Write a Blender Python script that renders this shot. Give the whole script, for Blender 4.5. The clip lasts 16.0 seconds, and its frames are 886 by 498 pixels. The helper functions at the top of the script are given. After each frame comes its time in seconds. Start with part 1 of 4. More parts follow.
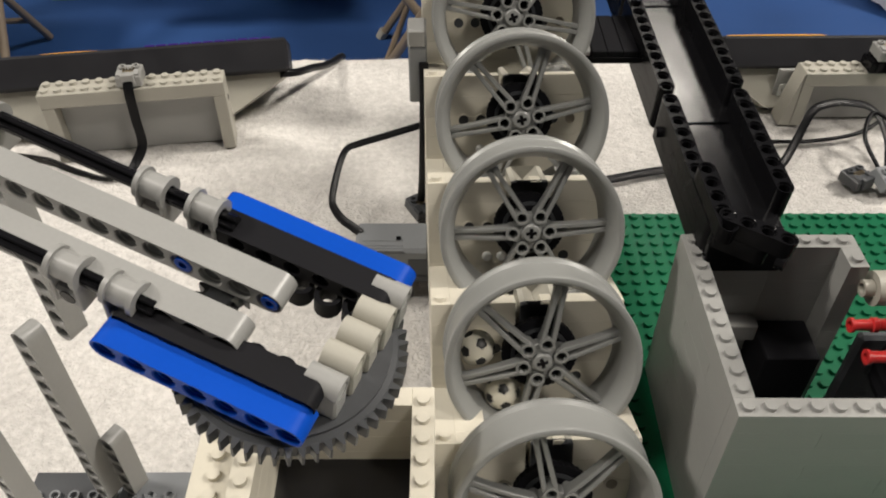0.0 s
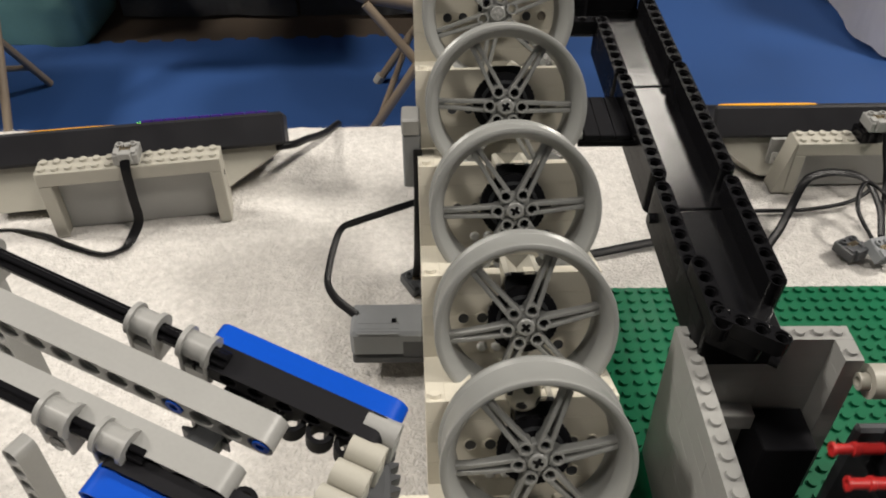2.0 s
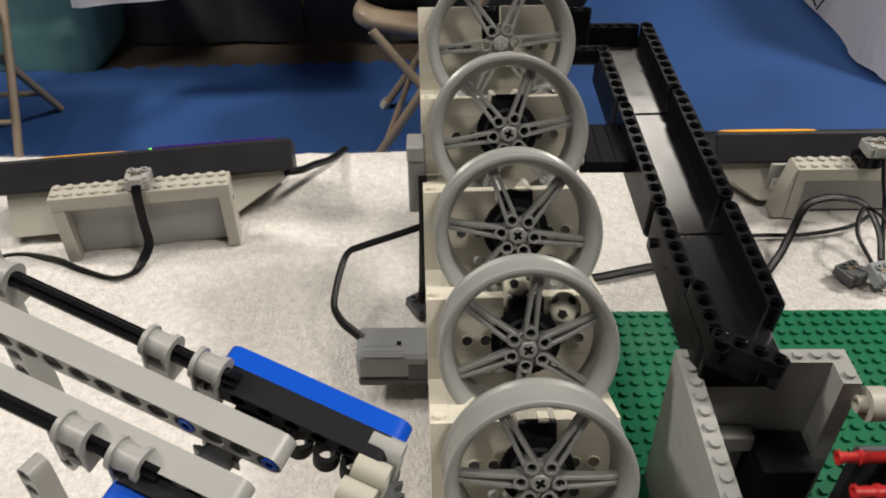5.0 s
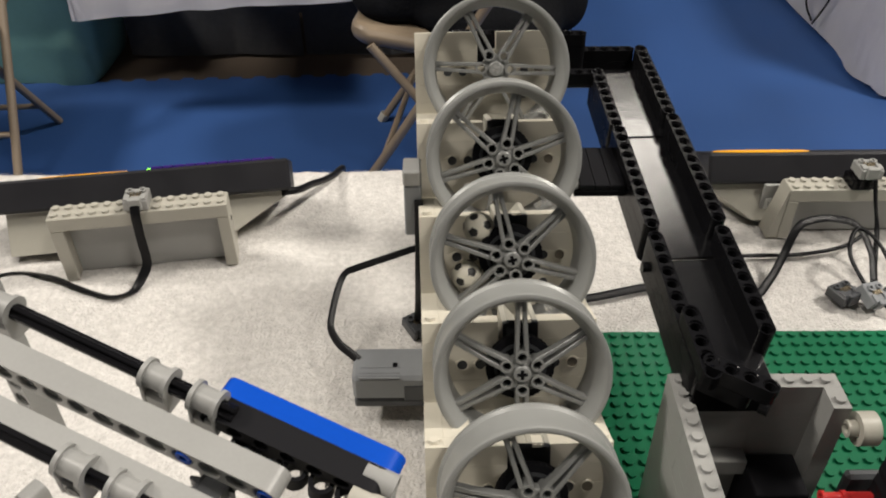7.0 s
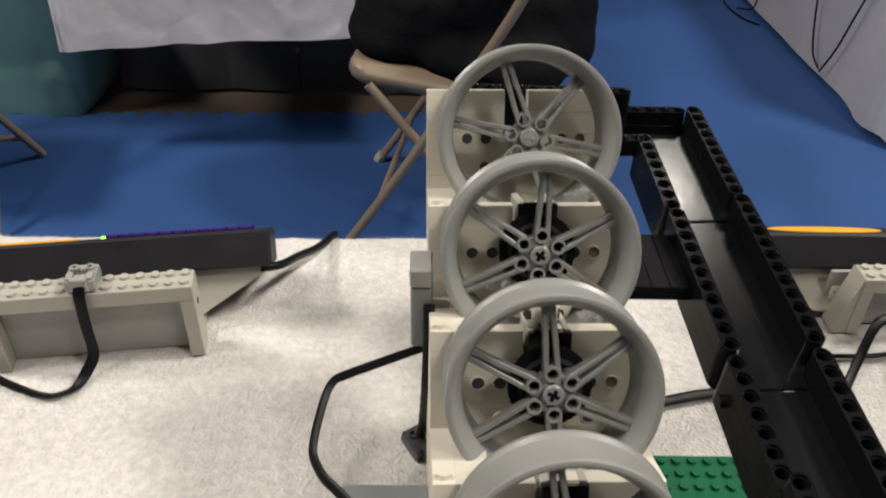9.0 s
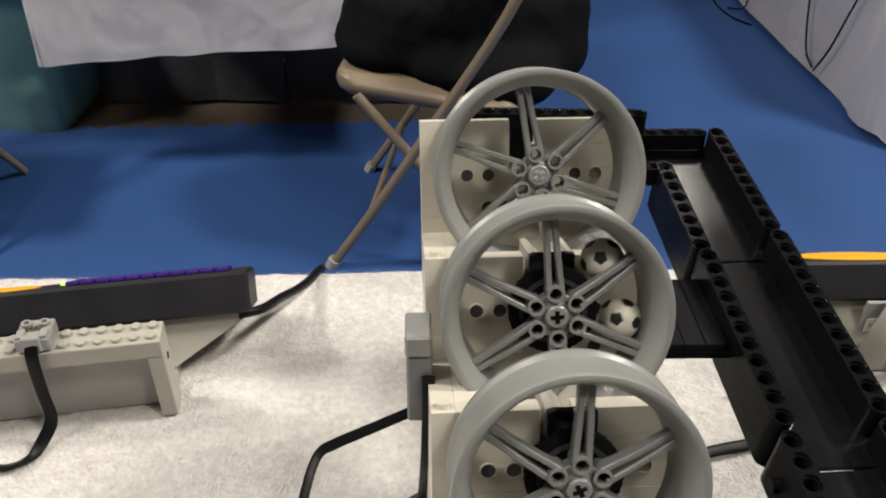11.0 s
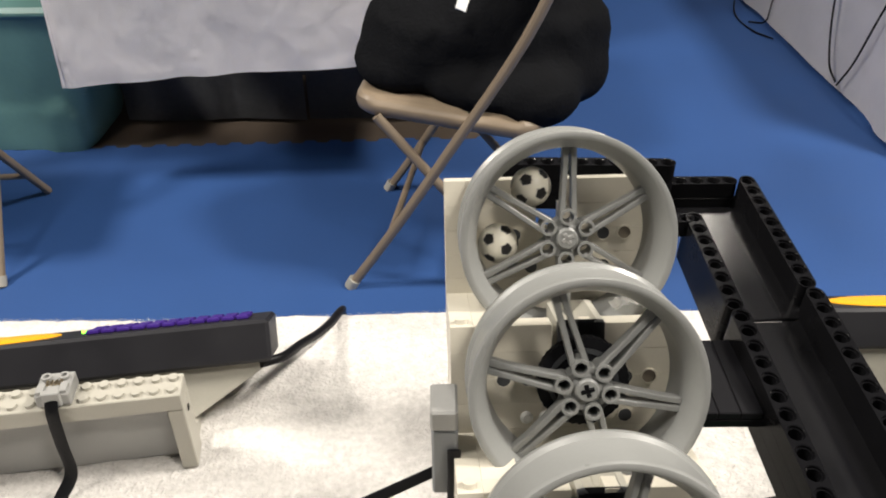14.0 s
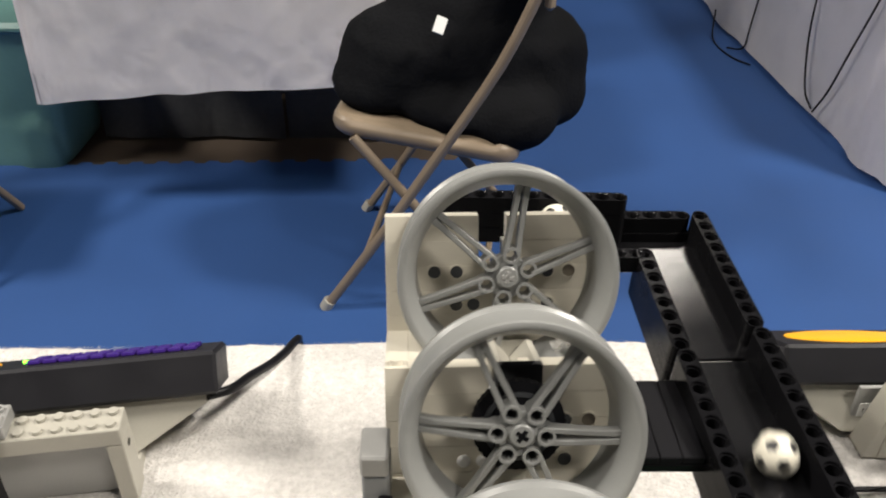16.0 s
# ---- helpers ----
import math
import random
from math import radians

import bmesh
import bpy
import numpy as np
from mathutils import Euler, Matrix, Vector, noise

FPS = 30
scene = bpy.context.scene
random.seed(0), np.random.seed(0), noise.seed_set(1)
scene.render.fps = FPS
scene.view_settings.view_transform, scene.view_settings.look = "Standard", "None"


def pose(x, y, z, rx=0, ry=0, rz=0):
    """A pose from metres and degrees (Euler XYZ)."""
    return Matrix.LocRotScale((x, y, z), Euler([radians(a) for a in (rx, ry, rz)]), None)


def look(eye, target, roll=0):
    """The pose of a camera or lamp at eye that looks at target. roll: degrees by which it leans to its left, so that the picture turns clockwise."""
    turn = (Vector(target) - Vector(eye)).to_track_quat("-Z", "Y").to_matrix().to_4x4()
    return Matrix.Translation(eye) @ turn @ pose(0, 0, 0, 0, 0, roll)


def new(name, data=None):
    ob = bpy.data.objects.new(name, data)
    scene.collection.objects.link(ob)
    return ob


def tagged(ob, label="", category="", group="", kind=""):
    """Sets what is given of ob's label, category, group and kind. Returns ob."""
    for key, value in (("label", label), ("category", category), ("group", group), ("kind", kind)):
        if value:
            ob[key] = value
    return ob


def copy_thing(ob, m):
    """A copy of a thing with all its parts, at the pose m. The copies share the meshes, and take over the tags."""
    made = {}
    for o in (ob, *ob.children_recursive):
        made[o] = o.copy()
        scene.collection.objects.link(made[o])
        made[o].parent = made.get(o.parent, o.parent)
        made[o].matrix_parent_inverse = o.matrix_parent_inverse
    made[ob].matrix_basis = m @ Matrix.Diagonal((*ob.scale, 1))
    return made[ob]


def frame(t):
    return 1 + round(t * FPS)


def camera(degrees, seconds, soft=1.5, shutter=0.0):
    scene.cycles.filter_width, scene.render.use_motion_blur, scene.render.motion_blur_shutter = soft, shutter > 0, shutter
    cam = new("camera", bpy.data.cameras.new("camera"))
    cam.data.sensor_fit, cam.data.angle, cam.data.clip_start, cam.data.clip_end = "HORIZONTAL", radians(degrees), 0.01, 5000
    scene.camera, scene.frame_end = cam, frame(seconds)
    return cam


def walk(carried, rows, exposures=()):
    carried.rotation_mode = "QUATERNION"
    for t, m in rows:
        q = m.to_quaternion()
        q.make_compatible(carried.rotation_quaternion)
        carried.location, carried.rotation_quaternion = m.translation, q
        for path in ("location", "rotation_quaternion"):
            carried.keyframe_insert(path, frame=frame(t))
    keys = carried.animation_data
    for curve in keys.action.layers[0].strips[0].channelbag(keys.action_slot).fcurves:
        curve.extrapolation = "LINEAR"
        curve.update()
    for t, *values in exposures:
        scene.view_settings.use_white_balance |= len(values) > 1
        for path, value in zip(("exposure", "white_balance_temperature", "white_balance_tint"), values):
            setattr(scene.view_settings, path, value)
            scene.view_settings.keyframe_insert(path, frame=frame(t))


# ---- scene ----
cam = camera(57.9, 16.0, soft=1.9, shutter=0.5)
PATH = [
    (0, (0.082, 0.067, 0.324), (0.089, 1.534, -1.035), 0.1),
    (0.5, (0.082, 0.071, 0.329), (0.094, 1.552, -1.015), 0.3),
    (1, (0.082, 0.076, 0.335), (0.092, 1.572, -0.992), 0.1),
    (1.5, (0.085, 0.08, 0.34), (0.096, 1.59, -0.972), -0.1),
    (2, (0.084, 0.084, 0.344), (0.095, 1.606, -0.954), -0.2),
    (2.5, (0.082, 0.084, 0.346), (0.085, 1.623, -0.931), -0.3),
    (3, (0.084, 0.084, 0.345), (0.084, 1.632, -0.921), -0.4),
    (3.5, (0.085, 0.083, 0.347), (0.083, 1.634, -0.915), -0.5),
    (4, (0.084, 0.081, 0.348), (0.082, 1.637, -0.909), -0.5),
    (6.5, (0.086, 0.077, 0.354), (0.081, 1.642, -0.893), -0.5),
    (7, (0.086, 0.079, 0.357), (0.088, 1.654, -0.875), -0.3),
    (7.5, (0.088, 0.097, 0.36), (0.1, 1.688, -0.851), -0.2),
    (8, (0.08, 0.135, 0.344), (0.117, 1.73, -0.863), 0.5),
    (8.5, (0.075, 0.158, 0.331), (0.125, 1.752, -0.875), 1.3),
    (9, (0.076, 0.171, 0.328), (0.096, 1.798, -0.836), 1.3),
    (9.5, (0.076, 0.185, 0.327), (0.099, 1.83, -0.81), 1.0),
    (12, (0.072, 0.231, 0.313), (0.111, 1.855, -0.853), 0.3),
    (12.5, (0.071, 0.232, 0.314), (0.102, 1.862, -0.844), 0.2),
    (13, (0.07, 0.232, 0.315), (0.091, 1.863, -0.843), -0.0),
    (13.5, (0.071, 0.233, 0.321), (0.079, 1.873, -0.824), -0.1),
    (14, (0.072, 0.237, 0.329), (0.063, 1.885, -0.804), -0.6),
    (14.5, (0.073, 0.236, 0.326), (0.064, 1.895, -0.792), -0.3),
    (15, (0.068, 0.237, 0.319), (0.056, 1.898, -0.795), -0.1),
    (15.5, (0.076, 0.245, 0.323), (0.083, 1.91, -0.784), 0.3),
    (16, (0.088, 0.246, 0.331), (0.121, 1.92, -0.763), 0.8),
]
walk(cam, [(t, look(eye, target, roll)) for t, eye, target, roll in PATH],
     [(0.0, 0.02), (3.0, 0.06), (8.0, 0.06), (9.5, 0.14), (12.4, 0.16), (13.2, 0.26), (13.5, 0.36), (14.0, 0.60), (14.6, 0.60), (15.0, 0.42), (16.0, 0.42)])

# ---- light ----
world = bpy.data.worlds.new("world")
scene.world = world
world.use_nodes = True
world.node_tree.nodes["Background"].inputs[0].default_value = (1.0, 0.95, 0.88, 1)
world.node_tree.nodes["Background"].inputs[1].default_value = 0.085


def ceiling_lamp(x, y, z, sx, sy, watts, tint=(1.0, 0.932, 0.842)):
    lamp = bpy.data.lights.new("hall_lamp", "AREA")
    lamp.shape, lamp.size, lamp.size_y, lamp.energy, lamp.color = "RECTANGLE", sx, sy, watts, tint
    ob = new("hall_lamp", lamp)
    ob.location = (x, y, z)
    return ob


ceiling_lamp(-1.1, -0.1, 3.4, 0.6, 0.6, 38)
ceiling_lamp(1.75, -0.95, 3.4, 0.5, 0.5, 56)
ceiling_lamp(1.35, 4.0, 3.4, 0.75, 0.7, 30)
ceiling_lamp(-3.0, 0.95, 3.4, 0.7, 0.7, 170)
ceiling_lamp(3.0, 1.0, 3.4, 0.7, 0.7, 210)


# ---- materials ----
def material(name, colour, rough=0.5, scale=40.0, vary=0.12, bump=0.1, bump_scale=200.0, metallic=0.0, coat=0.0, detail=4.0, rand=0.0, spec=0.5):
    """A surface with a coarse and a fine variation of its colour, and relief."""
    m = bpy.data.materials.new(name)
    m.use_nodes = True
    t, n = m.node_tree, m.node_tree.nodes
    p = n["Principled BSDF"]
    p.inputs["Roughness"].default_value = rough
    p.inputs["Metallic"].default_value = metallic
    p.inputs["Coat Weight"].default_value = coat
    p.inputs["Specular IOR Level"].default_value = spec
    co = n.new("ShaderNodeTexCoord")
    big, fine = n.new("ShaderNodeTexNoise"), n.new("ShaderNodeTexNoise")
    big.inputs["Scale"].default_value, big.inputs["Detail"].default_value = scale, detail
    fine.inputs["Scale"].default_value, fine.inputs["Detail"].default_value = bump_scale, 3
    t.links.new(co.outputs["Object"], big.inputs["Vector"])
    t.links.new(co.outputs["Object"], fine.inputs["Vector"])
    mul = n.new("ShaderNodeMath")
    mul.operation = "MULTIPLY_ADD"
    add = n.new("ShaderNodeMath")
    add.operation = "ADD"
    t.links.new(big.outputs["Fac"], add.inputs[0])
    half = n.new("ShaderNodeMath")
    half.operation = "MULTIPLY"
    half.inputs[1].default_value = 0.5
    t.links.new(fine.outputs["Fac"], half.inputs[0])
    t.links.new(half.outputs[0], add.inputs[1])
    t.links.new(add.outputs[0], mul.inputs[0])
    mul.inputs[1].default_value, mul.inputs[2].default_value = 2 * vary, 1 - 1.5 * vary
    last = mul.outputs[0]
    if rand:
        info = n.new("ShaderNodeObjectInfo")
        r = n.new("ShaderNodeMath")
        r.operation = "MULTIPLY_ADD"
        r.inputs[1].default_value, r.inputs[2].default_value = 2 * rand, 1 - rand
        t.links.new(info.outputs["Random"], r.inputs[0])
        both = n.new("ShaderNodeMath")
        both.operation = "MULTIPLY"
        t.links.new(r.outputs[0], both.inputs[0])
        t.links.new(last, both.inputs[1])
        last = both.outputs[0]
    hue = n.new("ShaderNodeVectorMath")
    hue.operation = "SCALE"
    hue.inputs[0].default_value = colour
    t.links.new(last, hue.inputs["Scale"])
    t.links.new(hue.outputs[0], p.inputs["Base Color"])
    ro = n.new("ShaderNodeMath")
    ro.operation = "MULTIPLY_ADD"
    ro.inputs[1].default_value, ro.inputs[2].default_value = 0.25, rough - 0.12
    t.links.new(big.outputs["Fac"], ro.inputs[0])
    t.links.new(ro.outputs[0], p.inputs["Roughness"])
    if bump:
        b = n.new("ShaderNodeBump")
        b.inputs["Strength"].default_value, b.inputs["Distance"].default_value = bump, 0.002
        t.links.new(fine.outputs["Fac"], b.inputs["Height"])
        t.links.new(b.outputs["Normal"], p.inputs["Normal"])
    return m


def glowing(name, colour, strength):
    m = bpy.data.materials.new(name)
    m.use_nodes = True
    p = m.node_tree.nodes["Principled BSDF"]
    p.inputs["Base Color"].default_value = (*colour, 1)
    p.inputs["Emission Color"].default_value = (*colour, 1)
    p.inputs["Emission Strength"].default_value = strength
    return m


GREY = material("light_grey_plastic", (0.295, 0.295, 0.285), 0.35, 30, 0.10, 0.03, 900)
RIM = material("wheel_grey_plastic", (0.24, 0.245, 0.238), 0.32, 60, 0.08, 0.02, 900)
OLDGREY = material("old_grey_plastic", (0.39, 0.375, 0.325), 0.4, 30, 0.10, 0.03, 900)
WHITE = material("aged_white_plastic", (0.61, 0.575, 0.485), 0.38, 25, 0.08, 0.03, 900, rand=0.05)
DARK = material("dark_grey_plastic", (0.05, 0.053, 0.058), 0.42, 40, 0.15, 0.03, 900)
MID = material("bluish_grey_plastic", (0.20, 0.21, 0.222), 0.4, 40, 0.10, 0.03, 900)
BLACK = material("black_plastic", (0.0075, 0.0075, 0.0085), 0.18, 40, 0.2, 0.02, 900, spec=0.10)
BEAMBLACK = material("black_beam_plastic", (0.0065, 0.0065, 0.0075), 0.24, 40, 0.2, 0.02, 900, spec=0.05)
BLACKMATT = material("matt_black_plastic", (0.009, 0.009, 0.011), 0.6, 40, 0.2, 0.02, 900, spec=0.12)
BLACKTILE = material("glossy_black_tile", (0.008, 0.008, 0.009), 0.17, 30, 0.2, 0.04, 90, spec=0.6)
BOX = material("black_controller_case", (0.013, 0.013, 0.016), 0.5, 60, 0.2, 0.05, 1500, spec=0.3)
BLUE = material("blue_plastic", (0.001, 0.062, 0.44), 0.45, 30, 0.10, 0.03, 900, spec=0.12)
GREEN = material("green_plastic", (0.004, 0.120, 0.052), 0.42, 20, 0.15, 0.03, 900, spec=0.25)
RED = material("red_plastic", (0.55, 0.03, 0.03), 0.3, 40, 0.1, 0.02, 900)
YELLOW = material("orange_yellow_plastic", (0.88, 0.42, 0.012), 0.4, 40, 0.05, 0.0, 900)
PURPLE = material("purple_plastic", (0.035, 0.012, 0.16), 0.45, 40, 0.1, 0.0, 900, spec=0.3)
BALLWHITE = material("ball_white", (0.82, 0.78, 0.66), 0.4, 100, 0.06, 0.02, 900)
BALLBLACK = material("ball_black", (0.02, 0.02, 0.02), 0.4, 100, 0.1, 0.0, 900)
CABLE = material("black_cable", (0.006, 0.006, 0.007), 0.35, 200, 0.2, 0.1, 2500, spec=0.15)
FLEECE = material("white_fleece", (0.595, 0.575, 0.55), 0.95, 230, 0.30, 0.9, 520, detail=7, spec=0.1)
MAT = material("blue_foam_mat", (0.0135, 0.058, 0.200), 0.75, 3, 0.14, 0.25, 250)
CARPET = material("brown_carpet", (0.065, 0.047, 0.033), 0.95, 5, 0.2, 0.8, 200)
CURTAIN = material("black_curtain", (0.105, 0.107, 0.113), 0.95, 6, 0.3, 0.4, 60, spec=0.15)
SHEET = material("white_bedsheet", (0.86, 0.84, 0.87), 0.9, 8, 0.06, 0.2, 14)
TEAL = material("teal_tub_plastic", (0.125, 0.262, 0.25), 0.5, 8, 0.12, 0.1, 80)
BEIGE = material("tan_painted_steel", (0.225, 0.175, 0.122), 0.45, 30, 0.12, 0.05, 400)
CLOTHBLACK = material("black_jacket_cloth", (0.0062, 0.0066, 0.0078), 0.9, 25, 0.3, 0.9, 130, spec=0.08)
PAPER = material("white_label", (0.8, 0.8, 0.78), 0.7, 60, 0.04, 0.0, 500)
INK = material("dark_print", (0.03, 0.03, 0.03), 0.6, 60, 0.1, 0.0, 500)
# unseen walls and ceiling, set dark to keep reflections in black plastic low
HALLDARK = material("dark_hall_surround", (0.11, 0.11, 0.115), 0.8, 2, 0.1, 0.2, 40)
TAN = material("shaded_tan_plastic", (0.20, 0.17, 0.13), 0.5, 40, 0.1, 0.0, 900)
CLEAR = material("clear_plastic", (0.95, 0.95, 0.93), 0.2, 40, 0.02, 0.0, 900)
CLEAR.node_tree.nodes["Principled BSDF"].inputs["Transmission Weight"].default_value = 0.9
LED = glowing("green_light", (0.25, 1.0, 0.05), 3.0)


# ---- mesh helpers ----
def box(bm, x0, x1, y0, y1, z0, z1, bevel=0.0, m=None):
    got = bmesh.ops.create_cube(bm, size=1.0, matrix=Matrix.LocRotScale(((x0 + x1) / 2, (y0 + y1) / 2, (z0 + z1) / 2), None, (x1 - x0, y1 - y0, z1 - z0)))
    vs = got["verts"]
    if bevel:
        es = list({e for v in vs for e in v.link_edges})
        vs = bmesh.ops.bevel(bm, geom=es, offset=bevel, segments=1, affect="EDGES", profile=0.5)["verts"]
    if m is not None:
        bmesh.ops.transform(bm, matrix=m, verts=list(vs))
    return vs


def frame_of(p, q):
    """A pose at p whose z points to q, and the length."""
    d = Vector(q) - Vector(p)
    return Matrix.Translation(p) @ d.to_track_quat("Z", "Y").to_matrix().to_4x4(), d.length


def rod(bm, p, q, r, seg=12, r2=None):
    m, h = frame_of(p, q)
    return bmesh.ops.create_cone(bm, cap_ends=True, segments=seg, radius1=r, radius2=r if r2 is None else r2, depth=h, matrix=m @ Matrix.Translation((0, 0, h / 2)))["verts"]


def lathe(bm, profile, seg=48, m=None, closed=False):
    """Turns (radius, height) points round the z axis."""
    rings = []
    for r, h in profile:
        rings.append([bm.verts.new((r * math.cos(2 * math.pi * k / seg), r * math.sin(2 * math.pi * k / seg), h)) for k in range(seg)])
    pairs = list(zip(rings, rings[1:])) + ([(rings[-1], rings[0])] if closed else [])
    for a, b in pairs:
        for k in range(seg):
            bm.faces.new((a[k], a[(k + 1) % seg], b[(k + 1) % seg], b[k]))
    if m is not None:
        bmesh.ops.transform(bm, matrix=m, verts=[v for ring in rings for v in ring])
    return rings


def tube(bm, p, q, r_out, r_in, seg=16):
    m, h = frame_of(p, q)
    lathe(bm, [(r_in, 0), (r_out, 0), (r_out, h), (r_in, h)], seg, m, closed=True)


def stud(bm, x, y, z, seg=12):
    bmesh.ops.create_cone(bm, cap_ends=True, segments=seg, radius1=0.0024, radius2=0.0023, depth=0.0018, matrix=Matrix.Translation((x, y, z + 0.0009)))


def part(name, bm, mat, parent=None, label="", m=None, smooth=30):
    bmesh.ops.recalc_face_normals(bm, faces=bm.faces)
    me = bpy.data.meshes.new(name)
    bm.to_mesh(me)
    bm.free()
    for mm in mat if isinstance(mat, (list, tuple)) else [mat]:
        me.materials.append(mm)
    if smooth:
        for p in me.polygons:
            p.use_smooth = True
        me.set_sharp_from_angle(angle=radians(smooth))
    ob = new(name, me)
    if parent is not None:
        ob.parent = parent
    if m is not None:
        ob.matrix_basis = m
    if label:
        ob["label"] = label
    return ob


def share(name, ob, parent, m):
    """Another object on the same mesh."""
    o = new(name, ob.data)
    o.parent, o.matrix_basis = parent, m
    return o


def thing(name, label, category, group="", kind="", m=None):
    ob = new(name)
    ob.empty_display_size = 0.02
    if m is not None:
        ob.matrix_basis = m
    return tagged(ob, label, category, group, kind)


P = 0.008


def liftarm(bm, n, m=None, thick=0.0078, wide=0.0076, hole=0.0024):
    """A beam of n holes along x, from hole 0 at the origin, holes along z."""
    verts = []
    k = 16
    for i in range(n):
        inner, outer = [], []
        for a in range(k):
            ang = 2 * math.pi * a / k
            c, s = math.cos(ang), math.sin(ang)
            inner.append((i * P + hole * c, hole * s))
            end = (i == 0 and c < -1e-6) or (i == n - 1 and c > 1e-6)
            if end:
                outer.append((i * P + wide / 2 * c, wide / 2 * s))
            else:
                q = max(abs(c), abs(s))
                outer.append((i * P + c / q * P / 2, s / q * wide / 2))
        z0, z1, sunk = -thick / 2, thick / 2, 0.0012
        wider = [(i * P + (x - i * P) * 1.27, y * 1.27) for x, y in inner]
        lip = [(i * P + (x - i * P) * 1.10, y * 1.10) for x, y in wider]
        ring = [[bm.verts.new((x, y, z)) for x, y in pts] for pts, z in ((inner, z0 + sunk), (wider, z0 + sunk), (wider, z0 + 0.0003), (lip, z0), (outer, z0), (outer, z1), (lip, z1), (wider, z1 - 0.0003), (wider, z1 - sunk), (inner, z1 - sunk))]
        verts += [v for r in ring for v in r]
        for ra in range(10):
            rb = (ra + 1) % 10
            for a in range(k):
                b = (a + 1) % k
                if ra == 4:
                    ca, cb = outer[a][0] - i * P, outer[b][0] - i * P
                    side = abs(abs(ca) - P / 2) < 1e-6 and abs(abs(cb) - P / 2) < 1e-6
                    if side and not ((i == 0 and ca < 0) or (i == n - 1 and ca > 0)):
                        continue
                bm.faces.new((ring[ra][a], ring[ra][b], ring[rb][b], ring[rb][a]))
    if m is not None:
        bmesh.ops.transform(bm, matrix=m, verts=verts)
    bmesh.ops.remove_doubles(bm, verts=verts, dist=0.00002)


def gear_ring(bm, r_in, r_root, r_tip, teeth, z0, z1, m=None, inner_tip=0.0):
    """A toothed ring round z as one closed skin; inner_tip: radius of inner teeth, 0 for none."""
    n = teeth * 4
    out, inn = [], []
    for k in range(n):
        a = 2 * math.pi * (k + (0.25 if k % 4 in (1, 3) else 0.0) * (1 if k % 4 == 1 else -1)) / n
        r = r_tip if k % 4 in (1, 2) else r_root
        q = (inner_tip if inner_tip and k % 8 in (1, 2) else r_in)
        out.append((r * math.cos(a), r * math.sin(a)))
        inn.append((q * math.cos(a), q * math.sin(a)))
    rings = [[bm.verts.new((x, y, z)) for x, y in pts] for pts, z in ((inn, z0), (out, z0), (out, z1), (inn, z1))]
    for ra, rb in zip(rings, rings[1:] + rings[:1]):
        for k in range(n):
            bm.faces.new((ra[k], ra[(k + 1) % n], rb[(k + 1) % n], rb[k]))
    if m is not None:
        bmesh.ops.transform(bm, matrix=m, verts=[v for r in rings for v in r])


STUDS = {}


def studs_on(parent, mat, places, seg=14):
    """Single studs, all on one mesh."""
    for x, y, z in places:
        if mat.name not in STUDS:
            bm = bmesh.new()
            stud(bm, 0, 0, 0, seg)
            STUDS[mat.name] = part("stud", bm, mat, parent, m=Matrix.Translation((x, y, z)))
        else:
            share("stud", STUDS[mat.name], parent, Matrix.Translation((x, y, z)))


def cross_axle(bm, p, q, r=0.0024):
    m, h = frame_of(p, q)
    for turn in (0, 90):
        box(bm, -r, r, -0.0009, 0.0009, 0, h, 0.0003, m @ pose(0, 0, 0, 0, 0, turn))


def curve_pts(points, steps=8):
    """A smooth line through the points."""
    pts = [Vector(p) for p in points]
    pts = [2 * pts[0] - pts[1]] + pts + [2 * pts[-1] - pts[-2]]
    out = []
    for a, b, c, d in zip(pts, pts[1:], pts[2:], pts[3:]):
        for k in range(steps):
            t = k / steps
            out.append(0.5 * (2 * b + (c - a) * t + (2 * a - 5 * b + 4 * c - d) * t**2 + (3 * b - a - 3 * c + d) * t**3))
    return out + [pts[-2]]


def strip(bm, points, wide, thick, up=(0, 0, 1), steps=8, seg=10):
    """A flat or round cable along the points."""
    line = curve_pts(points, steps)
    rings = []
    for k, p in enumerate(line):
        d = (line[min(k + 1, len(line) - 1)] - line[max(k - 1, 0)]).normalized()
        u = Vector(up) if not callable(up) else Vector(up(k / (len(line) - 1)))
        side = d.cross(u)
        side = side.normalized() if side.length > 1e-4 else Vector((1, 0, 0))
        top = side.cross(d)
        rings.append([bm.verts.new(p + side * (wide / 2 * math.cos(2 * math.pi * a / seg)) + top * (thick / 2 * math.sin(2 * math.pi * a / seg))) for a in range(seg)])
    for a, b in zip(rings, rings[1:]):
        for k in range(seg):
            bm.faces.new((a[k], a[(k + 1) % seg], b[(k + 1) % seg], b[k]))
    bm.faces.new(rings[0]), bm.faces.new(rings[-1])
    return line


